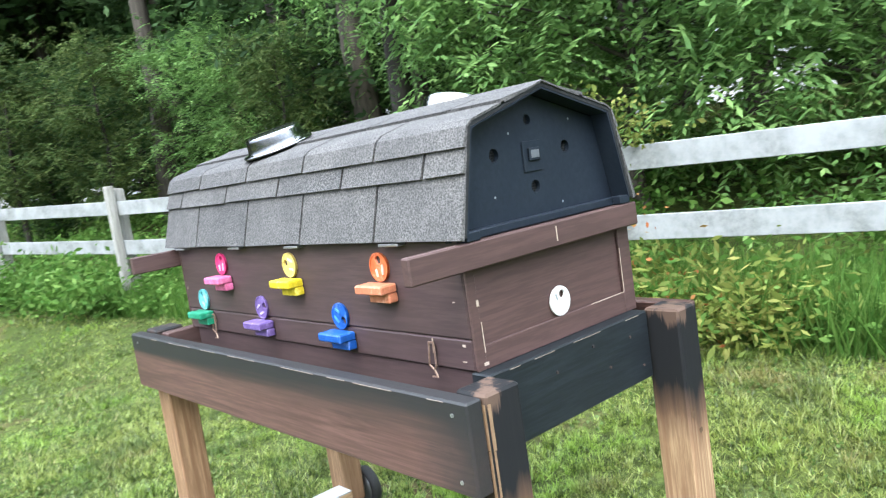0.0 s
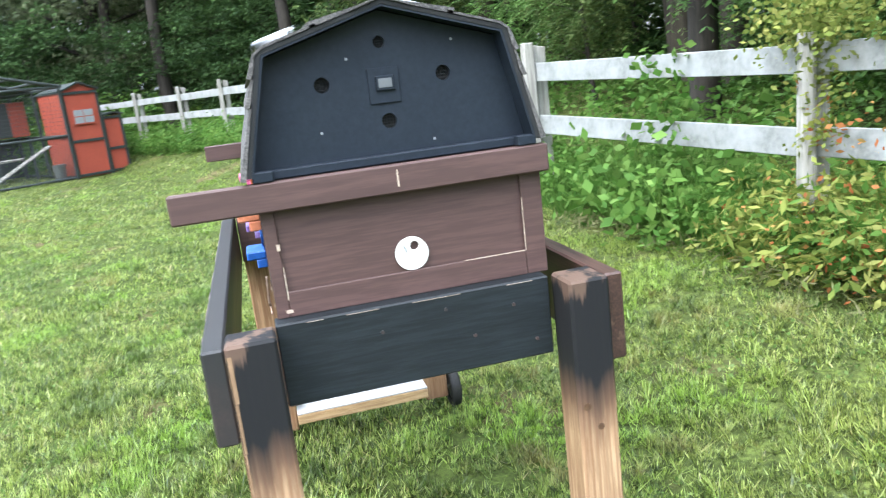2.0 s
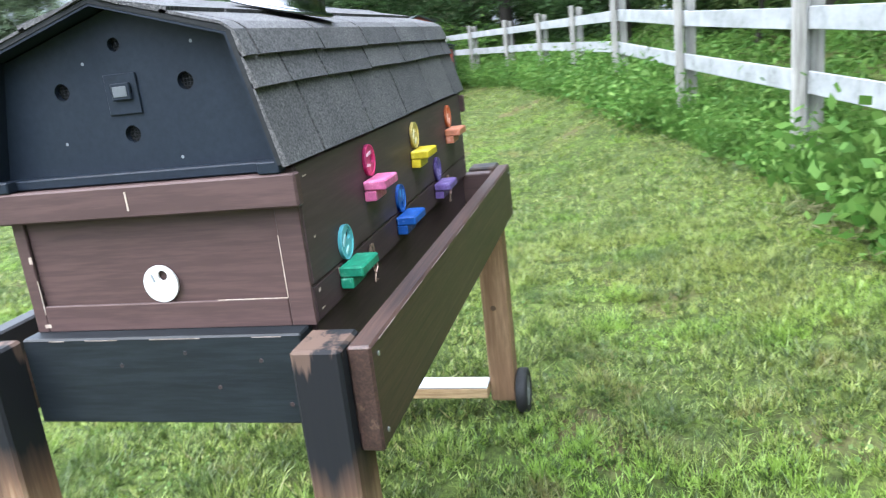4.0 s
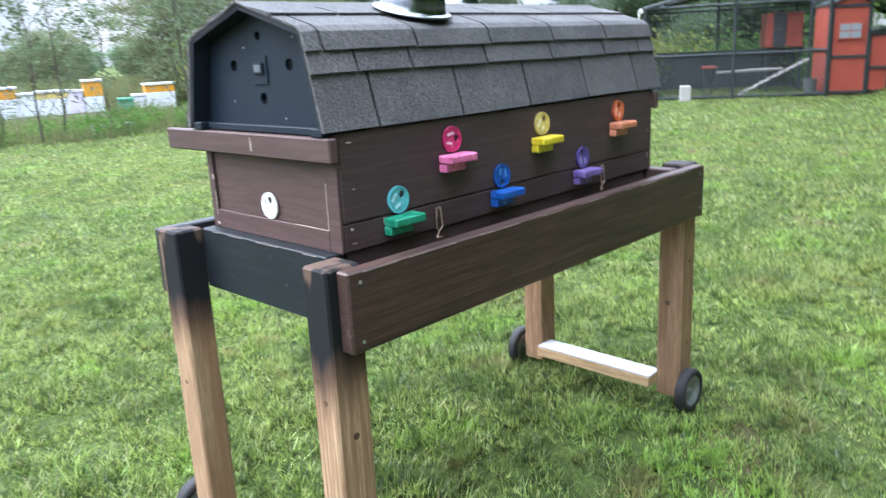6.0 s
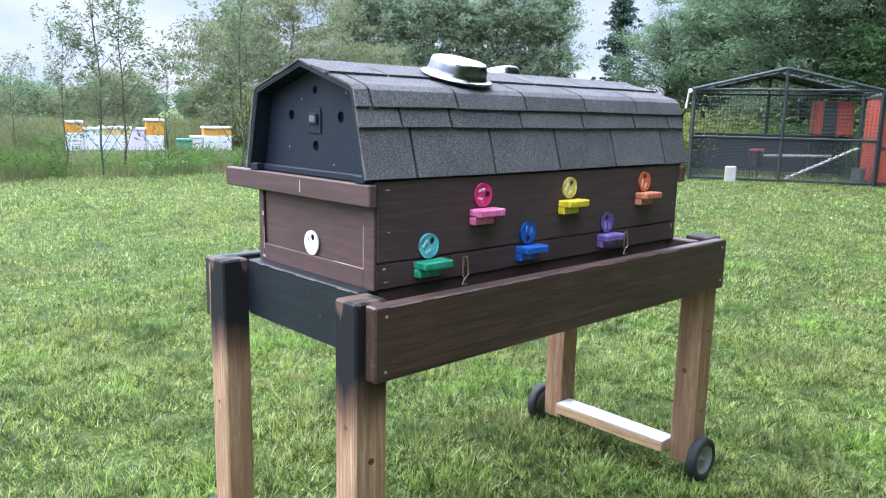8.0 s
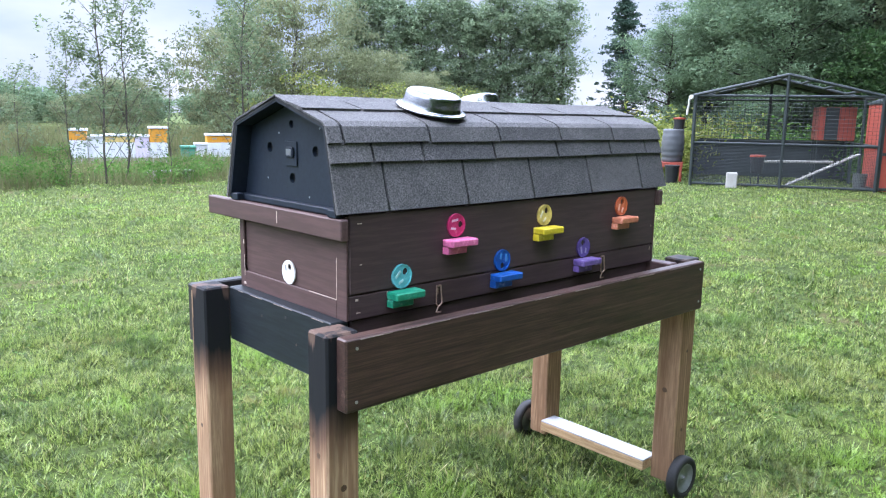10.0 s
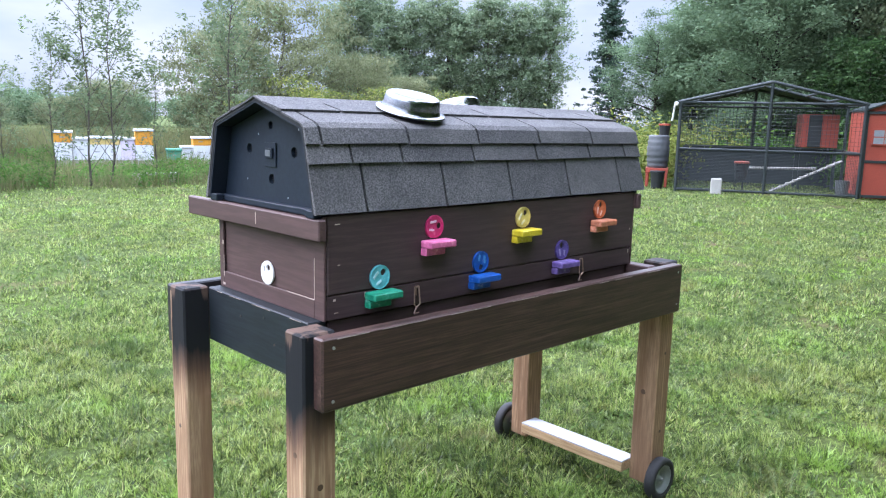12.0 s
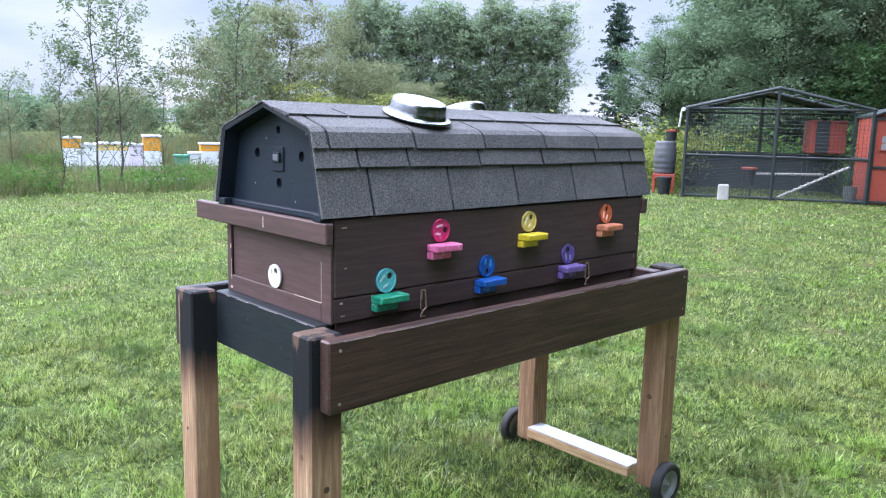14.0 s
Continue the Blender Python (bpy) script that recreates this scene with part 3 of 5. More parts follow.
def latch(x, y, out, z):
    """A small wire toggle latch."""
    f = y + out * 0.004
    l = part("latch", block(x - 0.004, x + 0.004, *sorted((y + out * 0.0004, y + out * 0.003)), z + 0.010, z + 0.028, 0.001), M_copper, hive, "small coppery wire latch")
    bm = beam((x - 0.007, f + out * 0.003, z + 0.034), (x - 0.010, f + out * 0.006, z - 0.012), 0.0021)
    beam((x + 0.007, f + out * 0.003, z + 0.034), (x + 0.010, f + out * 0.006, z - 0.012), 0.0021, bm)
    beam((x - 0.007, f + out * 0.003, z + 0.034), (x + 0.007, f + out * 0.003, z + 0.034), 0.0025, bm)
    beam((x - 0.010, f + out * 0.006, z - 0.012), (x + 0.001, f + out * 0.004, z - 0.022), 0.0021, bm)
    beam((x + 0.010, f + out * 0.006, z - 0.012), (x - 0.001, f + out * 0.004, z - 0.022), 0.0021, bm)
    beam((x, f + out * 0.004, z - 0.02), (x - 0.008, f + out * 0.004, z - 0.036), 0.0021, bm)
    beam((x - 0.008, f + out * 0.004, z - 0.036), (x + 0.008, f + out * 0.004, z - 0.036), 0.0021, bm)
    part("wire_bail", bm, M_copper, l)


latch(0.365, YB, -1, 0.905)
latch(1.068, YB, -1, 0.905)
latch(1.185, YA, 1, 0.905)
latch(0.20, YA, 1, 0.905)
for x in (1.31, 0.955, 0.655, 0.275):
    part("hinge", block(x - 0.032, x + 0.032, YA - 0.002, YA + 0.020, 1.1325, 1.138, 0.001), M_zinc, hive, "zinc hinge leaf under the eave")

# roof: gambrel deck, felt edges, gable boards and shingles
RX0, RX1, YC = 0.058, 1.412, 0.376
PROF = [(0.116, 1.146), (0.161, 1.346), (YC, 1.409), (0.591, 1.346), (0.638, 1.143)]


def extrude_profile(pts_out, pts_in, x0, x1):
    bm = bmesh.new()
    loops = [[bm.verts.new((x, *p)) for p in pts_out + pts_in[::-1]] for x in (x0, x1)]
    n = len(loops[0])
    for k in range(n):
        bm.faces.new((loops[0][k], loops[0][(k + 1) % n], loops[1][(k + 1) % n], loops[1][k]))
    h = len(pts_out)
    for lp in loops:
        for k in range(h - 1):
            bm.faces.new((lp[k], lp[k + 1], lp[n - 2 - k], lp[n - 1 - k]))
    return bm


inner = [(0.123, 1.146), (0.168, 1.340), (YC, 1.402), (0.584, 1.340), (0.631, 1.143)]
lining = [(0.127, 1.146), (0.172, 1.3365), (YC, 1.398), (0.580, 1.3365), (0.627, 1.143)]
deck = part("roof_deck", extrude_profile(PROF, inner, RX0, RX1), M_felt, hive, "black felted gambrel roof")

for x_in, x_out in ((RX0 + 0.001, 0.1035), (RX1 - 0.001, 1.3505)):
    part("soffit_lining", extrude_profile([(y, z - 0.0005) for y, z in inner], lining, x_in, x_out), M_navy, hive, "blue-black painted underside of the overhang")


def gable(x, s):
    out = [(0.125, 1.1335), (0.170, 1.334), (YC, 1.396), (0.582, 1.334), (0.629, 1.1335)]
    m = Matrix.Translation((x, 0, 0)) @ Matrix(((0, 0, s, 0), (1, 0, 0, 0), (0, 1, 0, 0), (0, 0, 0, 1)))
    spots = [(0.380, 1.343, 0.0105), (0.488, 1.281, 0.0135), (0.271, 1.279, 0.0135), (0.378, 1.207, 0.0135)]
    g = part("gable_board", plate(out, [ring(a, b, r, 20) for a, b, r in spots], 0.018, m), M_navy, hive, "blue-black painted gable with vent holes")
    for a, b, r in spots:
        v = part("vent_screen", lathe([(0.0, 0.012), (r + 0.002, 0.012)], 20, m @ Matrix.Translation((a, b, 0))), M_hole, g)
        wires = bmesh.new()
        for k in (-0.6, -0.2, 0.2, 0.6):
            h = r * math.sqrt(1 - k * k)
            beam(m @ Vector((a + k * r, b - h, 0.009)), m @ Vector((a + k * r, b + h, 0.009)), 0.0006, wires, 4)
            beam(m @ Vector((a - h, b + k * r, 0.009)), m @ Vector((a + h, b + k * r, 0.009)), 0.0006, wires, 4)
        part("vent_wire", wires, M_felt, v)
    part("hatch", block(x - s * 0.0005, x - s * 0.004, 0.352, 0.408, 1.238, 1.300, 0.001), M_navy, g)
    w = part("thermometer", block(x - s * 0.0042, x - s * 0.010, 0.362, 0.395, 1.260, 1.286, 0.0015), M_navy, g)
    part("display", block(x - s * 0.0101, x - s * 0.0112, 0.367, 0.391, 1.265, 1.281, 0.0005), M_display, w, "small grey display")
    part("sill_strip", block(x - s * 0.0005, x - s * 0.022, 0.126, 0.628, 1.1338, 1.150, 0.002), M_navy, g)
    for y0 in (0.122, 0.594):
        part("corner_block", block(x - s * 0.0225, x - s * 0.044, y0, y0 + 0.036, 1.1338, 1.152, 0.002), M_navy, g)
    for a, b in ((0.25, 1.335), (0.50, 1.20), (0.30, 1.165), (0.44, 1.32)):
        part("paint_chip", lathe([(0.0, -0.0006), (0.0028, -0.0006)], 8, m @ Matrix.Translation((a, b, 0))), M_grey_pl, g)
    return g


gable(0.104, 1)
gable(1.350, -1)


def slope(side):
    """Points of the roof line on one side: eave, knee, ridge."""
    return [Vector(p) for p in ((PROF[0], PROF[1], PROF[2]) if side < 0 else (PROF[4], PROF[3], PROF[2]))]


rng = random.Random(5)


def shingle(x0, x1, path, lift, side):
    """One tab laid along a line of (y, z) points, thickest at its lower edge."""
    bm = bmesh.new()
    cols = []
    jag = [rng.uniform(-0.0015, 0.0015) for _ in range(4)]
    for c, x in enumerate((x0 + 0.0024, x1 - 0.0024)):
        lo, hi = [], []
        for k, p in enumerate(path):
            a, b = (path[0], path[1]) if k == 0 else (path[-2], path[-1]) if k == len(path) - 1 else (path[k - 1], path[k + 1])
            t = (b - a).normalized()
            nrm = Vector((t.y, -t.x)) * (1 if side < 0 else -1)
            if nrm.y < 0 and k == len(path) - 1 and len(path) > 2:
                nrm = -nrm
            nrm = -nrm if nrm.y < 0 else nrm
            off = lift[0] if k == 0 else lift[1]
            q = p - t * (jag[c] if k == 0 else 0)
            lo.append(bm.verts.new((x, *(q + nrm * 0.0008))))
            hi.append(bm.verts.new((x, *(q + nrm * off))))
        cols.append((lo, hi))
    (l0, h0), (l1, h1) = cols
    for k in range(len(path) - 1):
        bm.faces.new((h0[k], h0[k + 1], h1[k + 1], h1[k]))
        bm.faces.new((l0[k], l0[k + 1], l1[k + 1], l1[k]))
        bm.faces.new((l0[k], l0[k + 1], h0[k + 1], h0[k]))
        bm.faces.new((l1[k], l1[k + 1], h1[k + 1], h1[k]))
    for k in (0, -1):
        bm.faces.new((l0[k], h0[k], h1[k], l1[k]))
    part("shingle", bm, M_shingle, deck)


ROWS = {-1: ([0.204, 0.469, 0.730, 0.997, 1.271], [0.178, 0.335, 0.592, 0.860, 1.123, 1.322], [0.098, 0.364, 0.620, 0.882, 1.146], [0.23, 0.50, 0.77, 1.04, 1.30]),
        1: ([0.319, 0.610, 0.884, 1.185], [0.170, 0.446, 0.725, 1.008, 1.305], [0.328, 0.608, 0.890, 1.176], [0.20, 0.48, 0.76, 1.04, 1.31])}
for side in (-1, 1):
    eave, knee, ridge = slope(side)
    steep, flat = knee - eave, ridge - knee
    lines = ([eave - steep * 0.015, eave + steep * 0.60], [eave + steep * 0.555, eave + steep * 0.82], [eave + steep * 0.785, knee - steep * 0.03, knee + flat * 0.06, knee + flat * 0.48], [knee + flat * 0.43, ridge - flat * 0.02])
    for row, (path, joints) in enumerate(zip(lines, ROWS[side])):
        xs = [RX0 - 0.006] + joints + [RX1 + 0.006]
        for a, b in zip(xs, xs[1:]):
            shingle(a + 0.0016, b - 0.0016, path, (0.011, 0.0025 if row != 2 else 0.005), side)
# ridge caps
for a, b in zip((RX0 - 0.004, 0.33, 0.61, 0.88, 1.15), (0.335, 0.615, 0.885, 1.155, RX1 + 0.004)):
    e, k, r = slope(-1)
    e2, k2, r2 = slope(1)
    up = Vector((0, 0.004))
    ct = [r + (k - r) * 0.24 + up, r + up * 1.6, r2 + (k2 - r2) * 0.24 + up]
    pts_i = [p - Vector((0, 0.0035)) for p in ct]
    part("ridge_shingle", extrude_profile([tuple(p) for p in ct], [tuple(p) for p in pts_i], a, b), M_shingle, deck)


# ---- steel bowls lying upside down on the roof ----
def bowl(x, y, z, tilt, lab):
    m = Matrix.Translation((x, y, z)) @ pose(0, 0, 0, tilt, 0, 0)
    prof = [(0.9 * r, 0.95 * z) for r, z in [(0.104, 0.004), (0.1065, 0.0015), (0.1075, 0.004), (0.105, 0.0075), (0.093, 0.0085), (0.0895, 0.012), (0.087, 0.024), (0.084, 0.040), (0.0815, 0.047), (0.077, 0.0505), (0.071, 0.0515), (0.069, 0.0505), (0.03, 0.050), (0.0, 0.050)]]
    ob = new("metal_bowl", finish(lathe(prof, 48), "metal_bowl", M_steel, True))
    ob.matrix_world = m
    tagged(ob, lab, "bowl", "bowls on the roof")


bowl(0.457, 0.250, 1.3845, 15.5, "polished steel pet bowl upside down on the shingles")
bowl(0.885, 0.500, 1.382, -15.5, "polished steel pet bowl upside down on the shingles")

# ---- ground ----


FENCE_X = (-40.0, 0.3, 1.78, 4.22, 6.65, 9.0, 11.3, 13.6, 15.7, 17.6, 19.4, 40.0)
FENCE_Y = (-8.8, -2.14, -1.9, -1.5, -0.98, -0.4, 0.22, 0.95, 1.85, 2.95, 4.25, 16.0)
FENCE_UP = (-0.03, -0.03, 0.0, 0.055, 0.13, 0.25, 0.26, 0.27, 0.27, 0.27, 0.27, 0.27)
FENCE_FOOT = (0.15, 0.15, 0.17, 0.22, 0.28, 0.36, 0.36, 0.34, 0.30, 0.26, 0.22, 0.2)


def fence_y(x):
    """The line of the board fence."""
    return float(np.interp(x, FENCE_X, FENCE_Y))


FY = fence_y(1.78)


def fence_rise(x):
    """How far the rails climb along the fence."""
    return float(np.interp(x, FENCE_X, FENCE_UP))


def ground_z(x, y):
    """A level lawn that lifts towards the foot of the fence, and a bank behind it."""
    d = fence_y(x) - y
    k = min(1.0, max(0.0, (d + 1.5) / 1.25))
    up = float(np.interp(x, FENCE_X, FENCE_FOOT)) * k * k * (3 - 2 * k)
    up += min(1.3, 0.15 * max(0.0, d - 0.2))
    return up + 0.018 * math.sin(0.9 * x + 1.3 * y) * (0 if abs(x) < 2.5 and abs(y) < 2 else 1)


gx = np.concatenate([-np.geomspace(900, 6, 22), np.linspace(-5, 20, 140), np.geomspace(21, 1500, 26)])
gy = np.concatenate([-np.geomspace(900, 13, 20), np.linspace(-12, 14, 150), np.geomspace(15, 1500, 26)])
gv = [(x, y, ground_z(x, y)) for x in gx for y in gy]
ny = len(gy)
gf = [(i * ny + j, (i + 1) * ny + j, (i + 1) * ny + j + 1, i * ny + j + 1) for i in range(len(gx) - 1) for j in range(ny - 1)]
gm = bpy.data.meshes.new("ground")
gm.from_pydata(gv, [], gf)
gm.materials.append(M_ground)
for p in gm.polygons:
    p.use_smooth = True
tagged(new("ground", gm), "mown green lawn running out to rough grass", "lawn", kind="structure")

# ---- leaves and blades ----
R = np.random.default_rng(11)


def poly_mesh(name, verts, corners, mat):
    """A mesh of separate faces, all with the same number of corners."""
    n = len(verts)
    me = bpy.data.meshes.new(name)
    me.vertices.add(n)
    me.vertices.foreach_set("co", np.ascontiguousarray(verts, dtype=np.float32).ravel())
    me.loops.add(n)
    me.loops.foreach_set("vertex_index", np.arange(n, dtype=np.int32))
    me.polygons.add(n // corners)
    me.polygons.foreach_set("loop_start", np.arange(0, n, corners, dtype=np.int32))
    me.materials.append(mat)
    me.update(calc_edges=True)
    me.validate()
    return me


def unit(v):
    return v / np.maximum(np.linalg.norm(v, axis=-1, keepdims=True), 1e-6)


def leaf_quads(at, size, droop=0.3, slim=0.42):
    """Pointed leaves, each a bent diamond of four corners."""
    n = len(at)
    a = unit(R.normal(size=(n, 3)) * (1, 1, 0.55) - (0, 0, droop))
    b = unit(np.cross(a, R.normal(size=(n, 3))))
    s = (size * R.uniform(0.6, 1.35, n))[:, None]
    a, b = a * s * 0.5, b * s * slim * 0.5
    return np.stack([at - a, at + b, at + a, at - b], 1).reshape(-1, 3)


def blades(xy, z0, height, width, lean=0.5):
    """Grass blades: one pointed triangle each."""
    n = len(xy)
    ang = R.uniform(0, 2 * np.pi, n)
    h = height * R.uniform(0.5, 1.3, n)
    w = width * R.uniform(0.6, 1.3, n) / 2
    la = R.uniform(0, 2 * np.pi, n)
    ln = h * np.abs(R.normal(0, lean, n))
    side = np.stack([np.cos(ang) * w, np.sin(ang) * w, np.zeros(n)], 1)
    base = np.column_stack([xy, z0])
    tip = base + np.stack([np.cos(la) * ln, np.sin(la) * ln, h], 1)
    return np.stack([base - side, base + side, tip], 1).reshape(-1, 3)


def lump(x, y, f, s=0.0):
    return np.sin(f * x + 1.7 * np.sin(0.63 * f * y + s)) * np.sin(f * 1.13 * y + 1.9 * np.sin(0.71 * f * x + 2 * s))


def zs(xy):
    return np.array([ground_z(a, b) for a, b in xy])


# ---- lawn ----
def lawn(tufts, per, r0, r1, height, width, spread, a0=0.0, a1=2 * np.pi):
    """Tufts whose blades fan out from a common foot."""
    r, a = np.sqrt(R.uniform(r0 * r0, r1 * r1, tufts)), R.uniform(a0, a1, tufts)
    x, y = 0.7 + r * np.cos(a), 0.35 + r * np.sin(a)
    wild = min(1.0, 3.3 / max(r0, 0.1))
    thick = 0.74 + wild * (0.22 * lump(x, y, 4.3) + 0.32 * lump(x, y, 11.0, 1.0))
    soft = np.clip((r1 - r) / (0.3 * r1), 0, 1) * (np.clip((r - r0) / (0.3 * r0), 0, 1) if r0 else 1.0)
    keep = (R.uniform(0, 1, tufts) < thick * soft) & (y > np.array([fence_y(v) for v in x]) + 0.25) & (x > -4)
    x, y, thick = x[keep], y[keep], thick[keep]
    tall = np.repeat(height * (0.32 + 1.05 * np.clip(thick, 0, 1) ** 1.5) * R.uniform(0.7, 1.3, len(x)), per)
    foot = np.column_stack([x, y])
    z = np.repeat(zs(foot), per) - 0.004
    n = len(tall)
    ang = R.uniform(0, 2 * np.pi, n)
    out = np.column_stack([np.cos(ang), np.sin(ang)])
    base = np.repeat(foot, per, 0) + out * (spread * R.uniform(0, 0.5, n))[:, None]
    h = tall * R.uniform(0.5, 1.15, n)
    lean = tall * np.abs(R.normal(0.55, 0.4, n))
    w = (width * R.uniform(0.6, 1.3, n) / 2)[:, None]
    turn = ang + R.normal(0, 0.6, n)
    side = np.column_stack([-np.sin(turn), np.cos(turn)]) * w
    tip = base + out * lean[:, None]
    return np.stack([np.column_stack([base - side, z]), np.column_stack([base + side, z]), np.column_stack([tip, z + h])], 1).reshape(-1, 3)


lawn_v = np.concatenate([lawn(100000, 8, 0, 4.2, 0.046, 0.0075, 0.026), lawn(100000, 5, 2.6, 11, 0.042, 0.012, 0.05, -1.2, 2.5), lawn(105000, 3, 7.0, 27, 0.045, 0.024, 0.2, -0.35, 1.9)])
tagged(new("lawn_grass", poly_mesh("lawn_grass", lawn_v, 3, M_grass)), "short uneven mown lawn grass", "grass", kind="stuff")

# clover and plantain leaves low in the turf
n = 60000
cx, cy = R.uniform(-2.5, 6.5, n), R.uniform(-2.0, 6.0, n)
k = lump(cx, cy, 3.1, 0.4) > 0.05
cxy = np.column_stack([cx[k], cy[k]])
cl = leaf_quads(np.column_stack([cxy, zs(cxy) + R.uniform(0.008, 0.026, len(cxy))]), 0.017, 0.0, 0.8)
tagged(new("clover", poly_mesh("clover", cl, 4, M_clover)), "clover leaves in the lawn", "clover", kind="stuff")

# ---- rough weeds along the fence ----
def strip(n, x0, x1, d0, d1):
    x = R.uniform(x0, x1, n)
    d = R.uniform(d0, d1, n)
    y = np.array([fence_y(v) for v in x]) + d
    return np.column_stack([x, y])


xy = strip(80000, -3, 20, -0.7, 0.26)
den = 0.55 + 0.4 * lump(xy[:, 0], xy[:, 1], 2.1, 0.7)
xy = xy[R.uniform(0, 1, len(xy)) < den]
hh = 0.30 + 0.16 * lump(xy[:, 0], xy[:, 1], 1.4, 2.0)
wv = blades(xy, zs(xy) - 0.01, np.maximum(hh, 0.12), 0.013, 0.5)
tagged(new("tall_grass", poly_mesh("tall_grass", wv, 3, M_weed)), "tall unmown grass along the fence", "grass", kind="stuff")


def herbs(name, xy, height, leaf, per, mat, label, slim=0.42):
    pts = []
    for a, b in xy:
        h = height * R.uniform(0.5, 1.2)
        z = np.abs(R.normal(0.55, 0.28, per)) * h
        s = 0.10 + 0.14 * z
        pts.append(np.column_stack([a + R.normal(0, 1, per) * s, b + R.normal(0, 1, per) * s, ground_z(a, b) + z]))
    me = poly_mesh(name, leaf_quads(np.concatenate(pts), leaf, 0.35, slim), 4, mat)
    return tagged(new(name, me), label, "weeds", kind="stuff")


herbs("weeds", strip(400, -3, 19, -0.3, 0.26), 0.38, 0.06, 90, M_weed, "leafy green weeds below the fence", 0.45)
herbs("weeds", strip(66, 0.7, 2.05, -0.1, 0.28), 0.40, 0.072, 100, M_leaf_yellow, "yellowing leafy weeds below the fence", 0.30)
herbs("weeds", strip(11, 2.4, 3.6, 0.05, 0.30), 0.52, 0.085, 60, M_weed, "tall broad-leaved weeds against the fence", 0.62)
herbs("weeds", strip(5, 0.9, 1.7, 0.0, 0.4), 0.42, 0.036, 80, M_leaf_rust, "rust-coloured creeper leaves", 0.5)
herbs("weeds", strip(30, 1.0, 3.4, 0.15, 0.36), 0.12, 0.07, 40, M_reed, "dead brown stalks at the foot of the weeds", 0.12)
herbs("weeds", strip(210, 6.5, 19.5, 0.0, 0.5), 0.52, 0.075, 80, M_weed, "tall leafy weeds along the far fence", 0.45)
herbs("brambles", strip(1400, -6, 30, -5.5, -0.25), 0.36, 0.075, 55, M_weed, "green undergrowth on the bank behind the fence", 0.55)

# ---- board fence ----
fence = root("board_fence", (1.78, FY, 0), "weathered white board fence with peeling paint", "fence")
post_x = (-5.5, -3.08, -0.65, *FENCE_X[2:-1])
rails_z = ((1.08, 1.212), (0.702, 0.838))


def fence_post(x, tall):
    y, g = fence_y(x), ground_z(x, fence_y(x)) - 0.06
    h = 1.215 + tall + rng.uniform(-0.01, 0.02) + fence_rise(x)
    bm = block(x + 0.02, x + 0.115, y - 0.105, y - 0.015, g, h - 0.03, 0.006)
    for v in bm.verts:
        if v.co.z > h - 0.06:
            v.co.z += 0.2 * (v.co.y - y + 0.06)
    part("post", bm, M_post, fence)
    if tall > 0.1:
        front = block(x - 0.05, x + 0.045, y + 0.0135, y + 0.085, g, h, 0.006)
    else:
        front = beam((x - 0.01, y + 0.06, g), (x - 0.02, y + 0.055, h), 0.046, sides=12, r2=0.040)
    part("front_post", front, M_post, fence, "pale grey upright before the rails")
    return y


for k, x in enumerate(post_x):
    y = fence_post(x, 0.06 if k < 4 else 0.15)
    if k + 1 < len(post_x):
        x2 = post_x[k + 1]
        y2 = fence_y(x2)
        ang = math.atan2(y2 - y, x2 - x)
        ln = math.hypot(x2 - x, y2 - y)
        for z0, z1 in rails_z:
            dz = rng.uniform(-0.008, 0.008) + fence_rise(x)
            climb = -math.atan2(fence_rise(x2) - fence_rise(x), ln)
            m = Matrix.Translation((x, y, dz)) @ Matrix.Rotation(ang, 4, "Z") @ Matrix.Rotation(climb + rng.uniform(-0.002, 0.002), 4, "Y")
            part("rail", block(0.004, ln - 0.004, -0.0125, 0.0125, z0, z1, 0.003, m=m), M_fence, fence)

# small white ornament on one post
ox, oy = 9.0, fence_y(9.0) + 0.05
oz = 1.215 + 0.15 + fence_rise(9.0)
orn = lathe([(0.0, 0.0), (0.075, 0.0), (0.085, 0.05), (0.06, 0.12), (0.055, 0.15), (0.085, 0.20), (0.075, 0.26), (0.0, 0.285)], 16, Matrix.Translation((ox, oy, oz + 0.012)))
lathe([(0.0, -0.06), (0.05, -0.04), (0.06, 0.0), (0.045, 0.045), (0.0, 0.06)], 14, Matrix.Translation((ox - 0.05, oy + 0.13, oz + 0.07)), orn)
lathe([(0.0, -0.03), (0.035, -0.02), (0.04, 0.02), (0.0, 0.04)], 12, Matrix.Translation((ox - 0.04, oy + 0.17, oz + 0.13)), orn)
tagged(new("post_ornament", finish(orn, "post_ornament", M_white, True)), "white lumpy garden ornament on a fence post", "ornament")

# creeper round the first post
vx, vy = 1.78, FY
pts = np.concatenate([np.column_stack([vx + R.normal(-0.03, 0.19, 1100), vy + R.normal(0, 0.11, 1100), R.normal(1.33, 0.085, 1100)]),
                      np.column_stack([vx + R.normal(-0.07, 0.08, 420), vy + R.normal(0.04, 0.07, 420), R.uniform(0.75, 1.3, 420)]),
                      np.column_stack([vx + R.normal(-0.32, 0.2, 110), vy + R.normal(0.03, 0.06, 110), R.normal(1.27, 0.05, 110)])])
creeper = new("creeper", poly_mesh("creeper", leaf_quads(pts, 0.036, 0.3, 0.6), 4, M_leaf_yellow))
tagged(creeper, "yellow-green creeper over the fence post", "creeper", kind="stuff")
pts = np.column_stack([vx - np.abs(R.normal(0.05, 0.22, 80)), vy + R.normal(0.05, 0.05, 80), R.normal(0.84, 0.13, 80)])
tagged(new("creeper", poly_mesh("creeper", leaf_quads(pts, 0.036, 0.3, 0.55), 4, M_leaf_rust)), "orange autumn creeper on the lower rail", "creeper", kind="stuff")
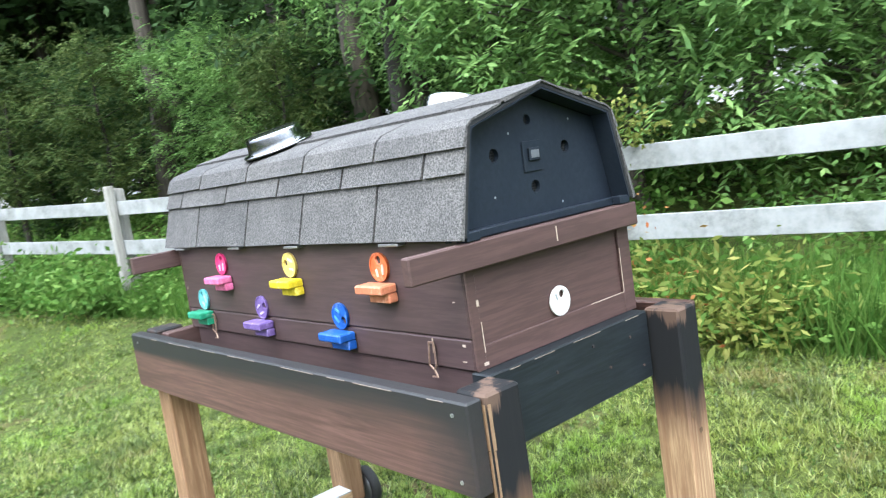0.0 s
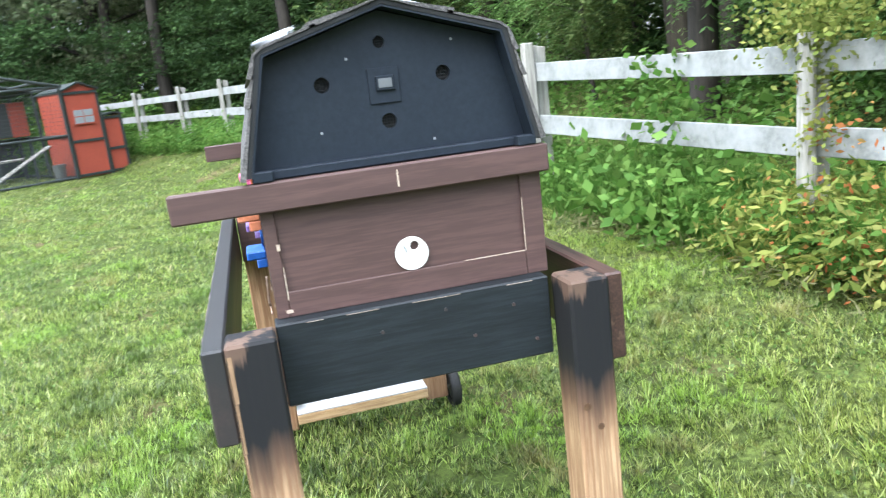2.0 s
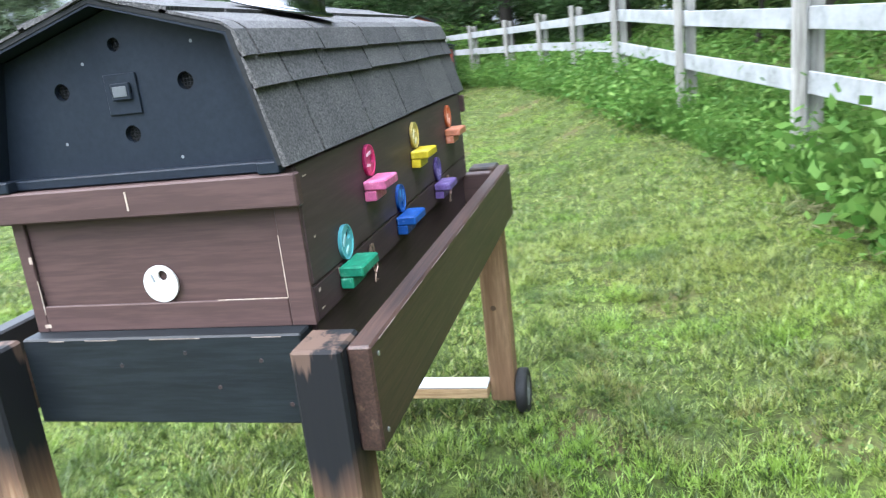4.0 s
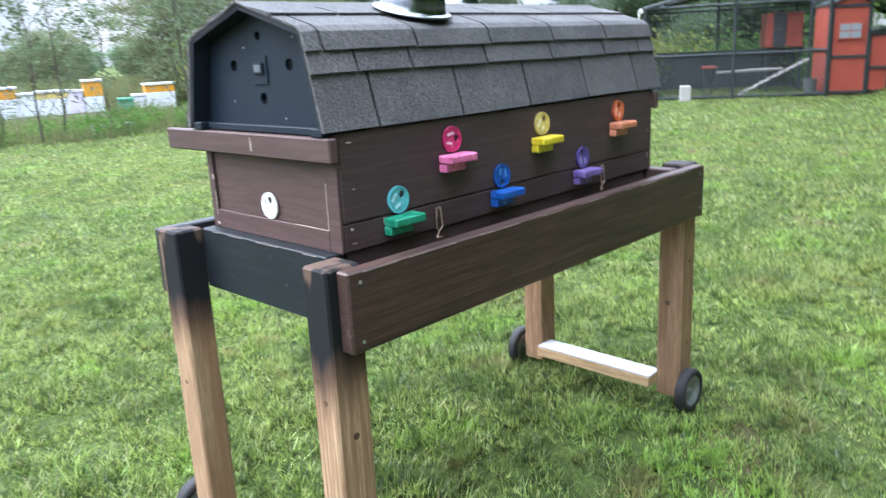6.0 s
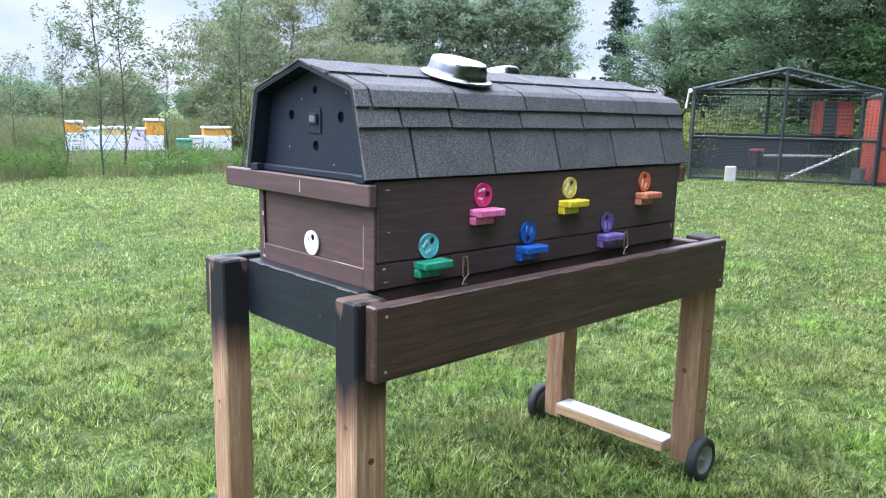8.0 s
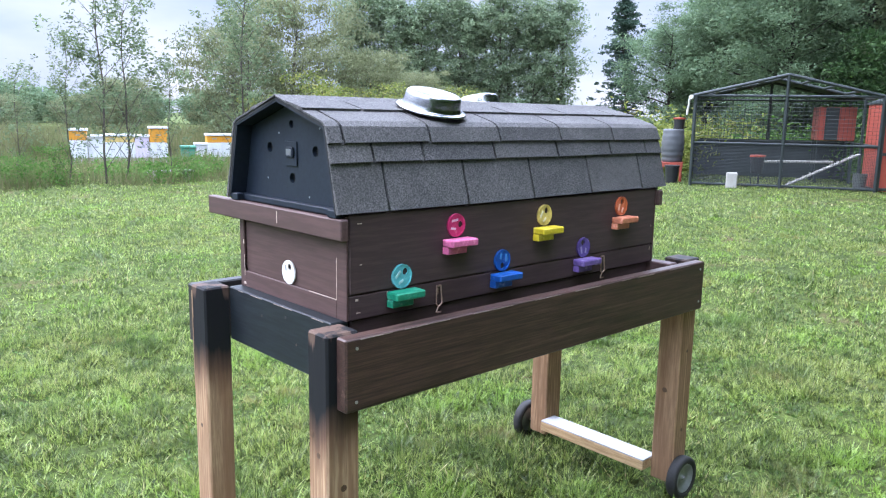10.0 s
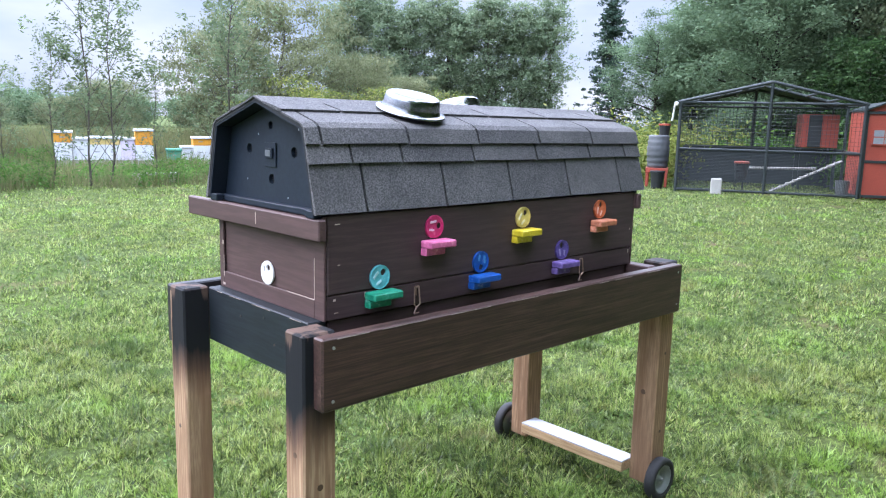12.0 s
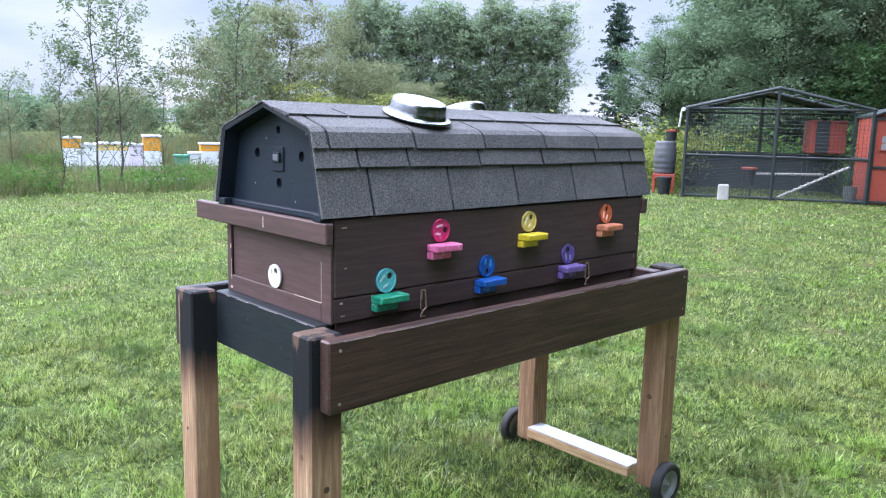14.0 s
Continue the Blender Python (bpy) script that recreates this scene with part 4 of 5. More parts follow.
pts = np.column_stack([R.normal(2.75, 0.16, 170), fence_y(2.75) + R.normal(0.06, 0.06, 170), R.uniform(0.6, 1.3, 170)])
tagged(new("creeper", poly_mesh("creeper", leaf_quads(pts, 0.065, 0.3, 0.7), 4, M_weed)), "green climber hanging over the fence rails", "creeper", kind="stuff")

# ---- trees ----


def tube(path, radii, sides, verts, faces):
    path = np.asarray(path, float)
    base = len(verts)
    for k, (p, r) in enumerate(zip(path, radii)):
        t = unit(path[min(k + 1, len(path) - 1)] - path[max(k - 1, 0)])
        u = unit(np.cross(t, (0.31, 0.9, 0.2)))
        w = np.cross(t, u)
        for s in range(sides):
            a = 2 * np.pi * s / sides
            verts.append(tuple(p + r * (np.cos(a) * u + np.sin(a) * w)))
    for k in range(len(path) - 1):
        for s in range(sides):
            a, b = base + k * sides + s, base + k * sides + (s + 1) % sides
            faces.append((a, b, b + sides, a + sides))


def sprays(at, length, leaf, pairs=6, slim=0.34):
    """Feathered leaves: pairs of leaflets along drooping stalks."""
    n = len(at)
    a = unit(R.normal(size=(n, 3)) * (1, 1, 0.35) - (0, 0, 0.35))
    b = unit(np.cross(a, (0, 0, 1.0)) + R.normal(0, 0.25, (n, 3)))
    ln = (length * R.uniform(0.65, 1.25, n))[:, None]
    out = []
    for k in range(pairs):
        f = (k + 1) / pairs
        foot = at + a * ln * f - np.array((0, 0, 1.0)) * ln * 0.28 * f * f
        for sgn in (-1, 1):
            d = unit(b * sgn + a * 0.55 - np.array((0, 0, 0.3)) + R.normal(0, 0.12, (n, 3))) * leaf * (1.15 - 0.5 * abs(f - 0.5))
            w = unit(np.cross(d, R.normal(0, 0.5, (n, 3)) + (0, 0, 1.0))) * leaf * slim * 0.5
            out.append(np.stack([foot, foot + d * 0.45 + w, foot + d, foot + d * 0.45 - w], 1))
    return np.concatenate(out).reshape(-1, 3)


def tree(name, label, height, spread, trunk_r, bare, limbs, leaves, leaf, bark, leafmat, form="round", clump=0.55, droop=0.3, feathered=0.0):
    """A trunk with limbs, and a crown of leaves gathered in clumps about the limbs."""
    verts, faces = [], []
    sway = R.normal(0, 0.03 * height, (7, 2)).cumsum(0) * 0.35
    tr = np.column_stack([sway - sway[0], np.linspace(0, height * 0.94, 7)])
    tube(tr, trunk_r * np.array([1.25, 1, 0.86, 0.7, 0.52, 0.32, 0.08]), 8, verts, faces)
    centres, weight = [], []
    for k in range(limbs):
        f = bare + (1 - bare) * (k + R.uniform(0, 1)) / limbs
        i = min(int(f * 6), 5)
        p = tr[i] + (tr[i + 1] - tr[i]) * (f * 6 - i)
        g = (f - bare) / (1 - bare)
        if form == "spruce":
            reach, rise = spread * (0.05 + (1.0 - g) ** 1.35) * R.uniform(0.6, 1.15), -0.10
        elif form == "poplar":
            reach, rise = spread * (0.55 + 0.9 * g * (1 - g) * 1.6) * R.uniform(0.6, 1.1), 1.5
        elif form == "sapling":
            reach, rise = spread * (1 - 0.75 * g) * R.uniform(0.5, 1.1), 1.9
        else:
            reach, rise = spread * (0.45 + 2.2 * g * (1.05 - g)) * R.uniform(0.65, 1.15), 0.5
        az = k * 2.4 + R.normal(0, 0.35)
        d = np.array([np.cos(az), np.sin(az), rise * R.uniform(0.4, 1.1)])
        d = d / np.hypot(*d[:2])
        q = [p + d * reach * s + np.array([0, 0, -0.10 * reach * s * s]) for s in (0, 0.35, 0.7, 1.0)]
        q[0] = p - d * trunk_r
        r0 = max(trunk_r * (0.42 - 0.3 * g), 0.008)
        tube(q, [r0, r0 * 0.7, r0 * 0.4, r0 * 0.1], 5, verts, faces)
        for s in np.linspace(0.3, 1.05, 5):
            centres.append(p + d * reach * s + R.normal(0, 0.12 * spread, 3))
            weight.append(0.4 + s)
    me = bpy.data.meshes.new("trunk")
    me.from_pydata(verts, [], faces)
    me.materials.append(bark)
    for p in me.polygons:
        p.use_smooth = True
    centres = np.array(centres)
    weight = np.array(weight) / np.sum(weight)
    pick = R.choice(len(centres), leaves, p=weight)
    sd = clump * R.uniform(0.5, 1.2, len(centres))[pick][:, None]
    at = centres[pick] + R.normal(0, 1, (leaves, 3)) * sd * ((1, 1, 0.45) if form != "sapling" else (1, 1, 1.3))
    at[:, 2] = np.maximum(at[:, 2], 0.15)
    ob = root(name, (0, 0, 0), label, "tree")
    part("trunk", me, bark, ob)
    part("crown", poly_mesh("crown", sprays(at, feathered, leaf) if feathered else leaf_quads(at, leaf, droop), 4, leafmat), leafmat, ob)
    return ob


def plant(proto, spots, group):
    """The prototype takes the first spot; copies take the rest. Spots: x, y, scale, turn."""
    proto["group"] = group
    for k, (x, y, s, a) in enumerate(spots):
        m = Matrix.Translation((x, y, ground_z(x, y) - 0.05)) @ Matrix.Rotation(a, 4, "Z") @ Matrix.Diagonal((s, s, s * (0.94 + 0.13 * ((k * 7) % 5) / 4), 1))
        if k:
            copy_thing(proto, m)
    x, y, s, a = spots[0]
    proto.matrix_basis = Matrix.Translation((x, y, ground_z(x, y) - 0.05)) @ Matrix.Rotation(a, 4, "Z") @ Matrix.Diagonal((s, s, s, 1))


def scatter(x0, x1, y0, y1, n, s0, s1, gap, curve=False):
    out = []
    for _ in range(4000):
        if len(out) == n:
            break
        x = rng.uniform(x0, x1)
        y = rng.uniform(y0, y1) + (fence_y(min(x, 40)) - FY if curve else 0)
        if all(math.hypot(x - p[0], y - p[1]) > gap for p in out):
            out.append((x, y, rng.uniform(s0, s1), rng.uniform(0, 6.28)))
    return out


WOOD = "trees of the wood behind the fence"
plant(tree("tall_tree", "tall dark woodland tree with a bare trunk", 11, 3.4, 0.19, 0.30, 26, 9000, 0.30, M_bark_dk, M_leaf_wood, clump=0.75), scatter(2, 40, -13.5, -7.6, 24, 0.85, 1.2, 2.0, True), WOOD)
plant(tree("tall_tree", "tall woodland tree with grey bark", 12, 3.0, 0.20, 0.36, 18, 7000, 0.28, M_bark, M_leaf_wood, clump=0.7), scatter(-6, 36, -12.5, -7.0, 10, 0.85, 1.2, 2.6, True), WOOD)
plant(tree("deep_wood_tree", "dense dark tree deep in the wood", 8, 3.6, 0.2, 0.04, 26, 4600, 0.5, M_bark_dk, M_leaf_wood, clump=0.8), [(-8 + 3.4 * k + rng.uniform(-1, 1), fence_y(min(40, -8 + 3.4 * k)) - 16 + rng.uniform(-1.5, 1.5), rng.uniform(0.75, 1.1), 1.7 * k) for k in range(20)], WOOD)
UNDER = "understory trees behind the fence"
plant(tree("understory_tree", "leafy green understory tree with feathered leaves", 4.2, 1.9, 0.06, 0.10, 28, 4000, 0.085, M_bark, M_leaf_bush, clump=0.36, feathered=0.36), [(3.0, -4.3, 1.1, 0.4), (0.9, -4.9, 1.1, 2.0), (5.2, -4.9, 0.85, 1.0), (-1.5, -5.6, 1.2, 4.0), (-4.5, -6.6, 1.2, 0.9), (9.4, -4.0, 0.72, 5.0)], UNDER)
plant(tree("understory_tree", "drooping yellow-green woodland sapling", 4.0, 0.95, 0.05, 0.22, 14, 750, 0.095, M_bark_dk, M_leaf_sap, clump=0.30, feathered=0.34), [(10.9, -2.3, 0.82, 0.6), (12.4, -1.5, 0.86, 2.6), (7.2, -3.4, 0.6, 4.0)], UNDER)
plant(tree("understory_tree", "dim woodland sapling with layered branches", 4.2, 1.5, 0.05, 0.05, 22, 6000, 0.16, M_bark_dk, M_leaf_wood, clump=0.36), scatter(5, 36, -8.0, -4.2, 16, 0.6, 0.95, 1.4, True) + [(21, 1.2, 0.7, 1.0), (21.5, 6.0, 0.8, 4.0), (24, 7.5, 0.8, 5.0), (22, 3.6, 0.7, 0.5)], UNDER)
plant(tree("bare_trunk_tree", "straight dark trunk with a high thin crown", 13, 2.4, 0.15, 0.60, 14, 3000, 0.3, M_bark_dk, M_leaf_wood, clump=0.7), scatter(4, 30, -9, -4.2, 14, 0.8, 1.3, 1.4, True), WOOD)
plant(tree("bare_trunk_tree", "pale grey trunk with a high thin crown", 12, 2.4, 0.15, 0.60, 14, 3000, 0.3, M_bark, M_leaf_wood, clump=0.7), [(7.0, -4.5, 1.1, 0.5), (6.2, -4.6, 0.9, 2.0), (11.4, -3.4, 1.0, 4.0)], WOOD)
FAR = "trees beyond the lawn"
plant(tree("broad_tree", "broad dark green tree behind the coop", 9.5, 3.0, 0.24, 0.08, 30, 36000, 0.16, M_bark_dk, M_leaf_dark, clump=0.52), [(24.8, 10.6, 1.0, 0.5), (26.5, 8.4, 1.02, 2.0), (30.5, 12.6, 0.86, 1.0), (29.5, 15.2, 0.72, 3.0), (28.2, 12.2, 0.88, 4.4), (33.0, 10.0, 0.9, 2.2), (22.6, 9.0, 0.62, 5.0), (24.6, 14.4, 0.48, 1.6), (26.0, 13.6, 0.60, 2.9)], FAR)
plant(tree("broad_tree", "soft olive-green tree with hanging branches", 9.5, 3.2, 0.24, 0.05, 34, 26000, 0.17, M_bark_dk, M_leaf_soft, clump=0.6, droop=0.9), [(25.2, 4.8, 1.0, 3.6), (30, 1.0, 1.0, 2.7), (27.5, 2.0, 0.8, 0.9)], FAR)
plant(tree("spruce", "narrow dark green spruce tree", 7.3, 1.9, 0.10, 0.03, 120, 22000, 0.12, M_bark_dk, M_leaf_spruce, "spruce", 0.10, 0.7), [(28.0, 18.6, 0.98, 0.0)], FAR)
plant(tree("poplar", "tall green poplar in a dense row", 8.6, 1.5, 0.10, 0.08, 44, 8500, 0.18, M_bark, M_leaf_poplar, "poplar", 0.30), [(24.0 + 0.50 * k + rng.uniform(-0.25, 0.25), 33.7 - 0.48 * k + rng.uniform(-0.5, 0.5), rng.uniform(0.82, 0.93), 1.3 * k) for k in range(18)], FAR)
plant(tree("willow", "rounded olive-green willow tree beyond the lawn", 5.6, 2.6, 0.08, 0.03, 52, 30000, 0.12, M_bark, M_leaf_olive, clump=0.34, droop=1.2), [(13.3, 21.9, 0.92, 0.0), (11.0, 21.6, 0.68, 2.0), (16.5, 22.0, 0.60, 4.0), (19.5, 22.5, 0.55, 1.0), (3.0, 25.5, 0.30, 2.2), (5.2, 26.5, 0.34, 3.1), (7.4, 25.8, 0.32, 0.4), (0.8, 27, 0.36, 5.1), (9.0, 26, 0.45, 2.5)], FAR)
BIRCH = "young birches by the hives"
plant(tree("young_birch", "thin young birch with sparse leaves", 4.3, 1.3, 0.020, 0.05, 22, 2300, 0.085, M_bark, M_leaf_birch, "sapling", 0.075), [(4.1, 13.6, 0.95, 0.0), (4.5, 13.75, 0.90, 1.0), (3.5, 13.9, 0.62, 2.2), (5.3, 13.5, 0.58, 3.0), (6.5, 12.9, 1.06, 2.0), (6.9, 13.1, 0.94, 4.1), (2.2, 14.4, 0.68, 5.0), (1.7, 14.8, 0.64, 3.3), (2.9, 14.9, 0.55, 1.3)], BIRCH)
plant(tree("hedge_bush", "low dark hedge tree far off", 5.0, 3.2, 0.12, 0.02, 22, 3000, 0.6, M_bark_dk, M_leaf_dark, clump=0.8), [(-4 + 1.9 * k + rng.uniform(-0.8, 0.8), 92 - 0.4 * k + rng.uniform(-4, 4), rng.uniform(0.5, 0.72), k * 1.1) for k in range(48)], "far tree line")

plant(tree("shrub", "low rough green shrub near the hives", 1.3, 0.75, 0.02, 0.02, 16, 2600, 0.075, M_bark, M_weed, clump=0.2), [(1.6, 14.0, 0.7, 0.0), (2.6, 13.7, 0.4, 1.0), (5.6, 13.4, 0.35, 2.0), (6.9, 13.3, 0.4, 3.0), (0.2, 14.6, 0.8, 4.0), (8.3, 14.2, 0.42, 5.0), (3.3, 14.0, 0.5, 0.7)], "shrubs by the hives")
plant(tree("shrub", "low yellow-green shrub beyond the lawn", 2.6, 1.2, 0.03, 0.02, 18, 4000, 0.10, M_bark, M_leaf_yellow, clump=0.3), [(12.6, 19.2, 0.95, 0.0), (14.6, 18.6, 0.85, 2.0), (17.4, 18.4, 0.8, 4.0), (10.9, 19.4, 0.7, 1.0)], "shrubs beyond the lawn")

# rough growth round the far hives, and behind the run
def patch(n, x0, x1, y0, y1):
    return np.column_stack([R.uniform(x0, x1, n), R.uniform(y0, y1, n)])


def beyond(xy, a, b, c):
    """Keep points on the far side of the line a*x + b*y = c."""
    return xy[xy[:, 0] * a + xy[:, 1] * b > c + 0.5 * lump(xy[:, 0], xy[:, 1], 1.1)]


xy = beyond(patch(42000, -3, 14, 10.5, 20), 0.05, 1.0, 13.0)
xy = xy[R.uniform(0, 1, len(xy)) < 0.5 + 0.45 * lump(xy[:, 0], xy[:, 1], 1.3, 0.2)]
xy = xy[xy[:, 0] < 8.7 + 0.5 * lump(xy[:, 0], xy[:, 1], 1.7)]
hh = 0.33 + 0.17 * lump(xy[:, 0], xy[:, 1], 0.9, 1.5)
tagged(new("reeds", poly_mesh("reeds", blades(xy, zs(xy), np.maximum(hh, 0.15), 0.02, 0.35), 3, M_reed)), "dry tall grass and reeds by the hives", "reeds", kind="stuff")
xy = beyond(patch(300, -3, 8.6, 11.5, 16.5), 0.05, 1.0, 13.1)
herbs("weeds", xy, 0.36, 0.08, 55, M_weed, "green weeds round the far hives")
xy = patch(30000, -2, 13, 20.5, 27)
tagged(new("reeds", poly_mesh("reeds", blades(xy, zs(xy), np.full(len(xy), 0.85), 0.03, 0.3), 3, M_reed)), "tall pale grass behind the far hives", "reeds", kind="stuff")
herbs("weeds", patch(260, 15.5, 21, 8.5, 13), 1.25, 0.13, 60, M_leaf_yellow, "tall pale weeds behind the run")
herbs("weeds", patch(200, 18.5, 23, 3.0, 9.0), 1.2, 0.13, 60, M_weed, "tall weeds behind the coop")

# ---- chicken run and coop ----
A = Vector((14.05, 7.22, 0))
U = Vector((0.50, -0.866, 0))
V = Vector((0.866, 0.50, 0))
LEN, DEP, EAVE, PEAK = 3.54, 3.4, 1.90, 2.33


def at_run(u, v, z):
    return A + U * u + V * v + Vector((0, 0, z))


def run_block(u0, u1, v0, v1, z0, z1, bevel=0.006):
    m = Matrix(((U.x, V.x, 0, A.x), (U.y, V.y, 0, A.y), (0, 0, 1, 0), (0, 0, 0, 1)))
    return block(u0, u1, v0, v1, z0, z1, bevel, m=m)


run = root("chicken_run", tuple(at_run(LEN / 2, DEP / 2, 0)), "dark metal chicken run with wire mesh and pitched roof", "chicken run")
for u in (0, LEN / 2, LEN):
    for v in (0, DEP / 2, DEP):
        h = PEAK if u == LEN / 2 else EAVE
        if u == LEN / 2 and v == DEP / 2:
            continue
        part("post", beam(at_run(u, v, 0), at_run(u, v, h), 0.034, sides=8), M_frame, run)
for v in (0, DEP / 2, DEP):
    part("rafter", beam(at_run(-0.05, v, EAVE), at_run(LEN / 2, v, PEAK), 0.034, sides=8), M_frame, run)
    part("rafter", beam(at_run(LEN / 2, v, PEAK), at_run(LEN + 0.05, v, EAVE), 0.034, sides=8), M_frame, run)
for f in (0.0, 0.25, 0.5, 0.75, 1.0):
    for sgn in (0, 1):
        u = LEN / 2 * f if not sgn else LEN - LEN / 2 * f
        if sgn and f == 1.0:
            continue
        z = EAVE + (PEAK - EAVE) * f
        part("purlin", beam(at_run(u, 0, z), at_run(u, DEP, z), 0.026, sides=6), M_frame, run)
for v in (0, DEP):
    for z in (0.06, 0.92, EAVE):
        part("cross_rail", beam(at_run(0, v, z), at_run(LEN, v, z), 0.026, sides=6), M_frame, run)
for u in (0, LEN):
    for z in (0.06, 0.92):
        part("cross_rail", beam(at_run(u, 0, z), at_run(u, DEP, z), 0.026, sides=6), M_frame, run)


def netting(a, b, z0, z1, step, r):
    """Upright wires and level wires between two ground points."""
    bm = bmesh.new()
    d = (b - a)
    n = int(d.length / step)
    for k in range(n + 1):
        p = a + d * (k / n)
        beam(p + Vector((0, 0, z0)), p + Vector((0, 0, z1)), r, bm, 3)
    m = max(1, int((z1 - z0) / step))
    for k in range(m + 1):
        z = z0 + (z1 - z0) * k / m
        beam(a + Vector((0, 0, z)), b + Vector((0, 0, z)), r, bm, 3)
    return bm


for (u0, v0), (u1, v1) in (((0, 0), (LEN, 0)), ((0, DEP), (LEN, DEP)), ((0, 0), (0, DEP))):
    a, b = at_run(u0, v0, 0), at_run(u1, v1, 0)
    w = part("wire_mesh", netting(a, b, 0.92, EAVE, 0.075, 0.0035), M_frame, run, "dark wire mesh")
    part("lower_mesh", netting(a, b, 0.06, 0.92, 0.03, 0.0032), M_frame, w, "dense dark lower mesh")
tarp = bmesh.new()
for u0, z0, u1, z1 in ((-0.12, EAVE - 0.02, LEN / 2, PEAK + 0.03), (LEN / 2, PEAK + 0.03, LEN + 0.1, EAVE - 0.01)):
    vs = [tarp.verts.new(at_run(u, v, z)) for u, v, z in ((u0, DEP * 0.55, z0), (u1, DEP * 0.55, z1), (u1, DEP + 0.1, z1), (u0, DEP + 0.1, z0))]
    tarp.faces.new(vs)
ext = bmesh.ops.extrude_face_region(tarp, geom=tarp.faces[:])
bmesh.ops.translate(tarp, vec=(0, 0, 0.012), verts=[g for g in ext["geom"] if isinstance(g, bmesh.types.BMVert)])
part("roof_sheet", tarp, M_frame, run, "dark roof sheet")
part("gutter", beam(at_run(-0.1, -0.1, EAVE - 0.03), at_run(-0.08, 0.35, EAVE - 0.03), 0.045, sides=10), M_white, run, "white gutter")
part("downpipe", beam(at_run(-0.12, 0.1, EAVE - 0.03), at_run(-0.16, 0.16, 1.5), 0.022, sides=8), M_white, run, "white downpipe")
# dark sheets added to give the run's shaded lower inside
part("dark_backing", run_block(0.03, LEN - 0.03, DEP - 0.03, DEP - 0.022, 0.04, 0.95, 0), M_frame, run, "added dark sheet standing in for the shaded inside")
part("dark_backing", run_block(0.022, 0.03, 0.03, DEP - 0.04, 0.04, 0.95, 0), M_frame, run, "added dark sheet standing in for the shaded inside")
part("roost_bar", beam(at_run(1.3, 1.2, 0.5), at_run(2.9, 1.0, 0.55), 0.03), M_post, run)
ladder = root("coop_ramp", tuple(at_run(2.5, 0.55, 0)), "weathered grey slatted ramp up to the coop door", "ramp")
r0, r1 = at_run(1.95, 0.45, 0.06), at_run(3.3, 0.55, 0.75)
rb = (r1 - r0)
turn = rb.to_track_quat("X", "Z").to_matrix().to_4x4()
part("ramp_board", block(0, rb.length, -0.11, 0.11, -0.012, 0.012, 0.003, m=Matrix.Translation(r0) @ turn), M_post, ladder)
for k in range(10):
    part("cleat", block(0.08 + 0.145 * k, 0.11 + 0.145 * k, -0.11, 0.11, 0.0125, 0.03, 0.002, m=Matrix.Translation(r0) @ turn), M_post, ladder)


coop = root("chicken_coop", tuple(at_run(LEN + 0.7, 0.9, 0)), "red painted chicken coop with dark trim and a small window", "coop")
C0, C1, C2 = LEN + 0.03, LEN + 0.74, LEN + 1.16


def coop_bay(u0, u1, v0, v1, h_front, h_back, window):
    body = run_block(u0, u1, v0, v1, 0.03, h_front, 0.004)
    b = part("coop_wall", body, M_red, coop, "red boarded wall")
    t = 0.028
    for a, c in ((u0 - 0.01, u0 + 0.045), (u1 - 0.045, u1 + 0.01)):
        part("corner_trim", run_block(a, c, v0 - t, v0 - 0.001, 0.03, h_front, 0.003), M_frame, b, "dark trim board")
    for z in (0.05, h_front * 0.42, h_front - 0.06):
        part("cross_trim", run_block(u0 + 0.047, u1 - 0.047, v0 - t, v0 - 0.001, z, z + 0.055, 0.003), M_frame, b, "dark trim board")
    mid = (u0 + u1) / 2
    if window:
        f = part("window", run_block(mid - 0.22, mid + 0.22, v0 - 0.04, v0 - 0.0015, h_front * 0.62, h_front * 0.62 + 0.33, 0.003), M_red, b, "small red framed window")
        for k in (0, 1):
            for j in (0, 1):
                part("pane", run_block(mid - 0.195 + 0.2 * k, mid - 0.012 + 0.2 * k, v0 - 0.043, v0 - 0.0405, h_front * 0.62 + 0.03 + 0.145 * j, h_front * 0.62 + 0.155 + 0.145 * j, 0), M_grey_pl, f)
    return b


coop_bay(C0, C1, 0.05, 1.5, 1.78, 1.9, True)
coop_bay(C1 + 0.012, C2, 0.10, 1.4, 1.22, 1.3, False)
# pitched roofs
def coop_roof(u0, u1, v0, v1, z, rise):
    bm = bmesh.new()
    mid = (u0 + u1) / 2
    sec = [(u0, z), (mid, z + rise), (u1, z)]
    rows = []
    for v in (v0, v1):
        rows.append([bm.verts.new(at_run(u, v, h)) for u, h in sec] + [bm.verts.new(at_run(u, v, h + 0.03)) for u, h in sec[::-1]])
    for k in range(6):
        bm.faces.new((rows[0][k], rows[0][(k + 1) % 6], rows[1][(k + 1) % 6], rows[1][k]))
    for r in rows:
        bm.faces.new((r[0], r[1], r[4], r[5]))
        bm.faces.new((r[1], r[2], r[3], r[4]))
    return part("coop_roof", bm, M_frame, coop, "dark roof")


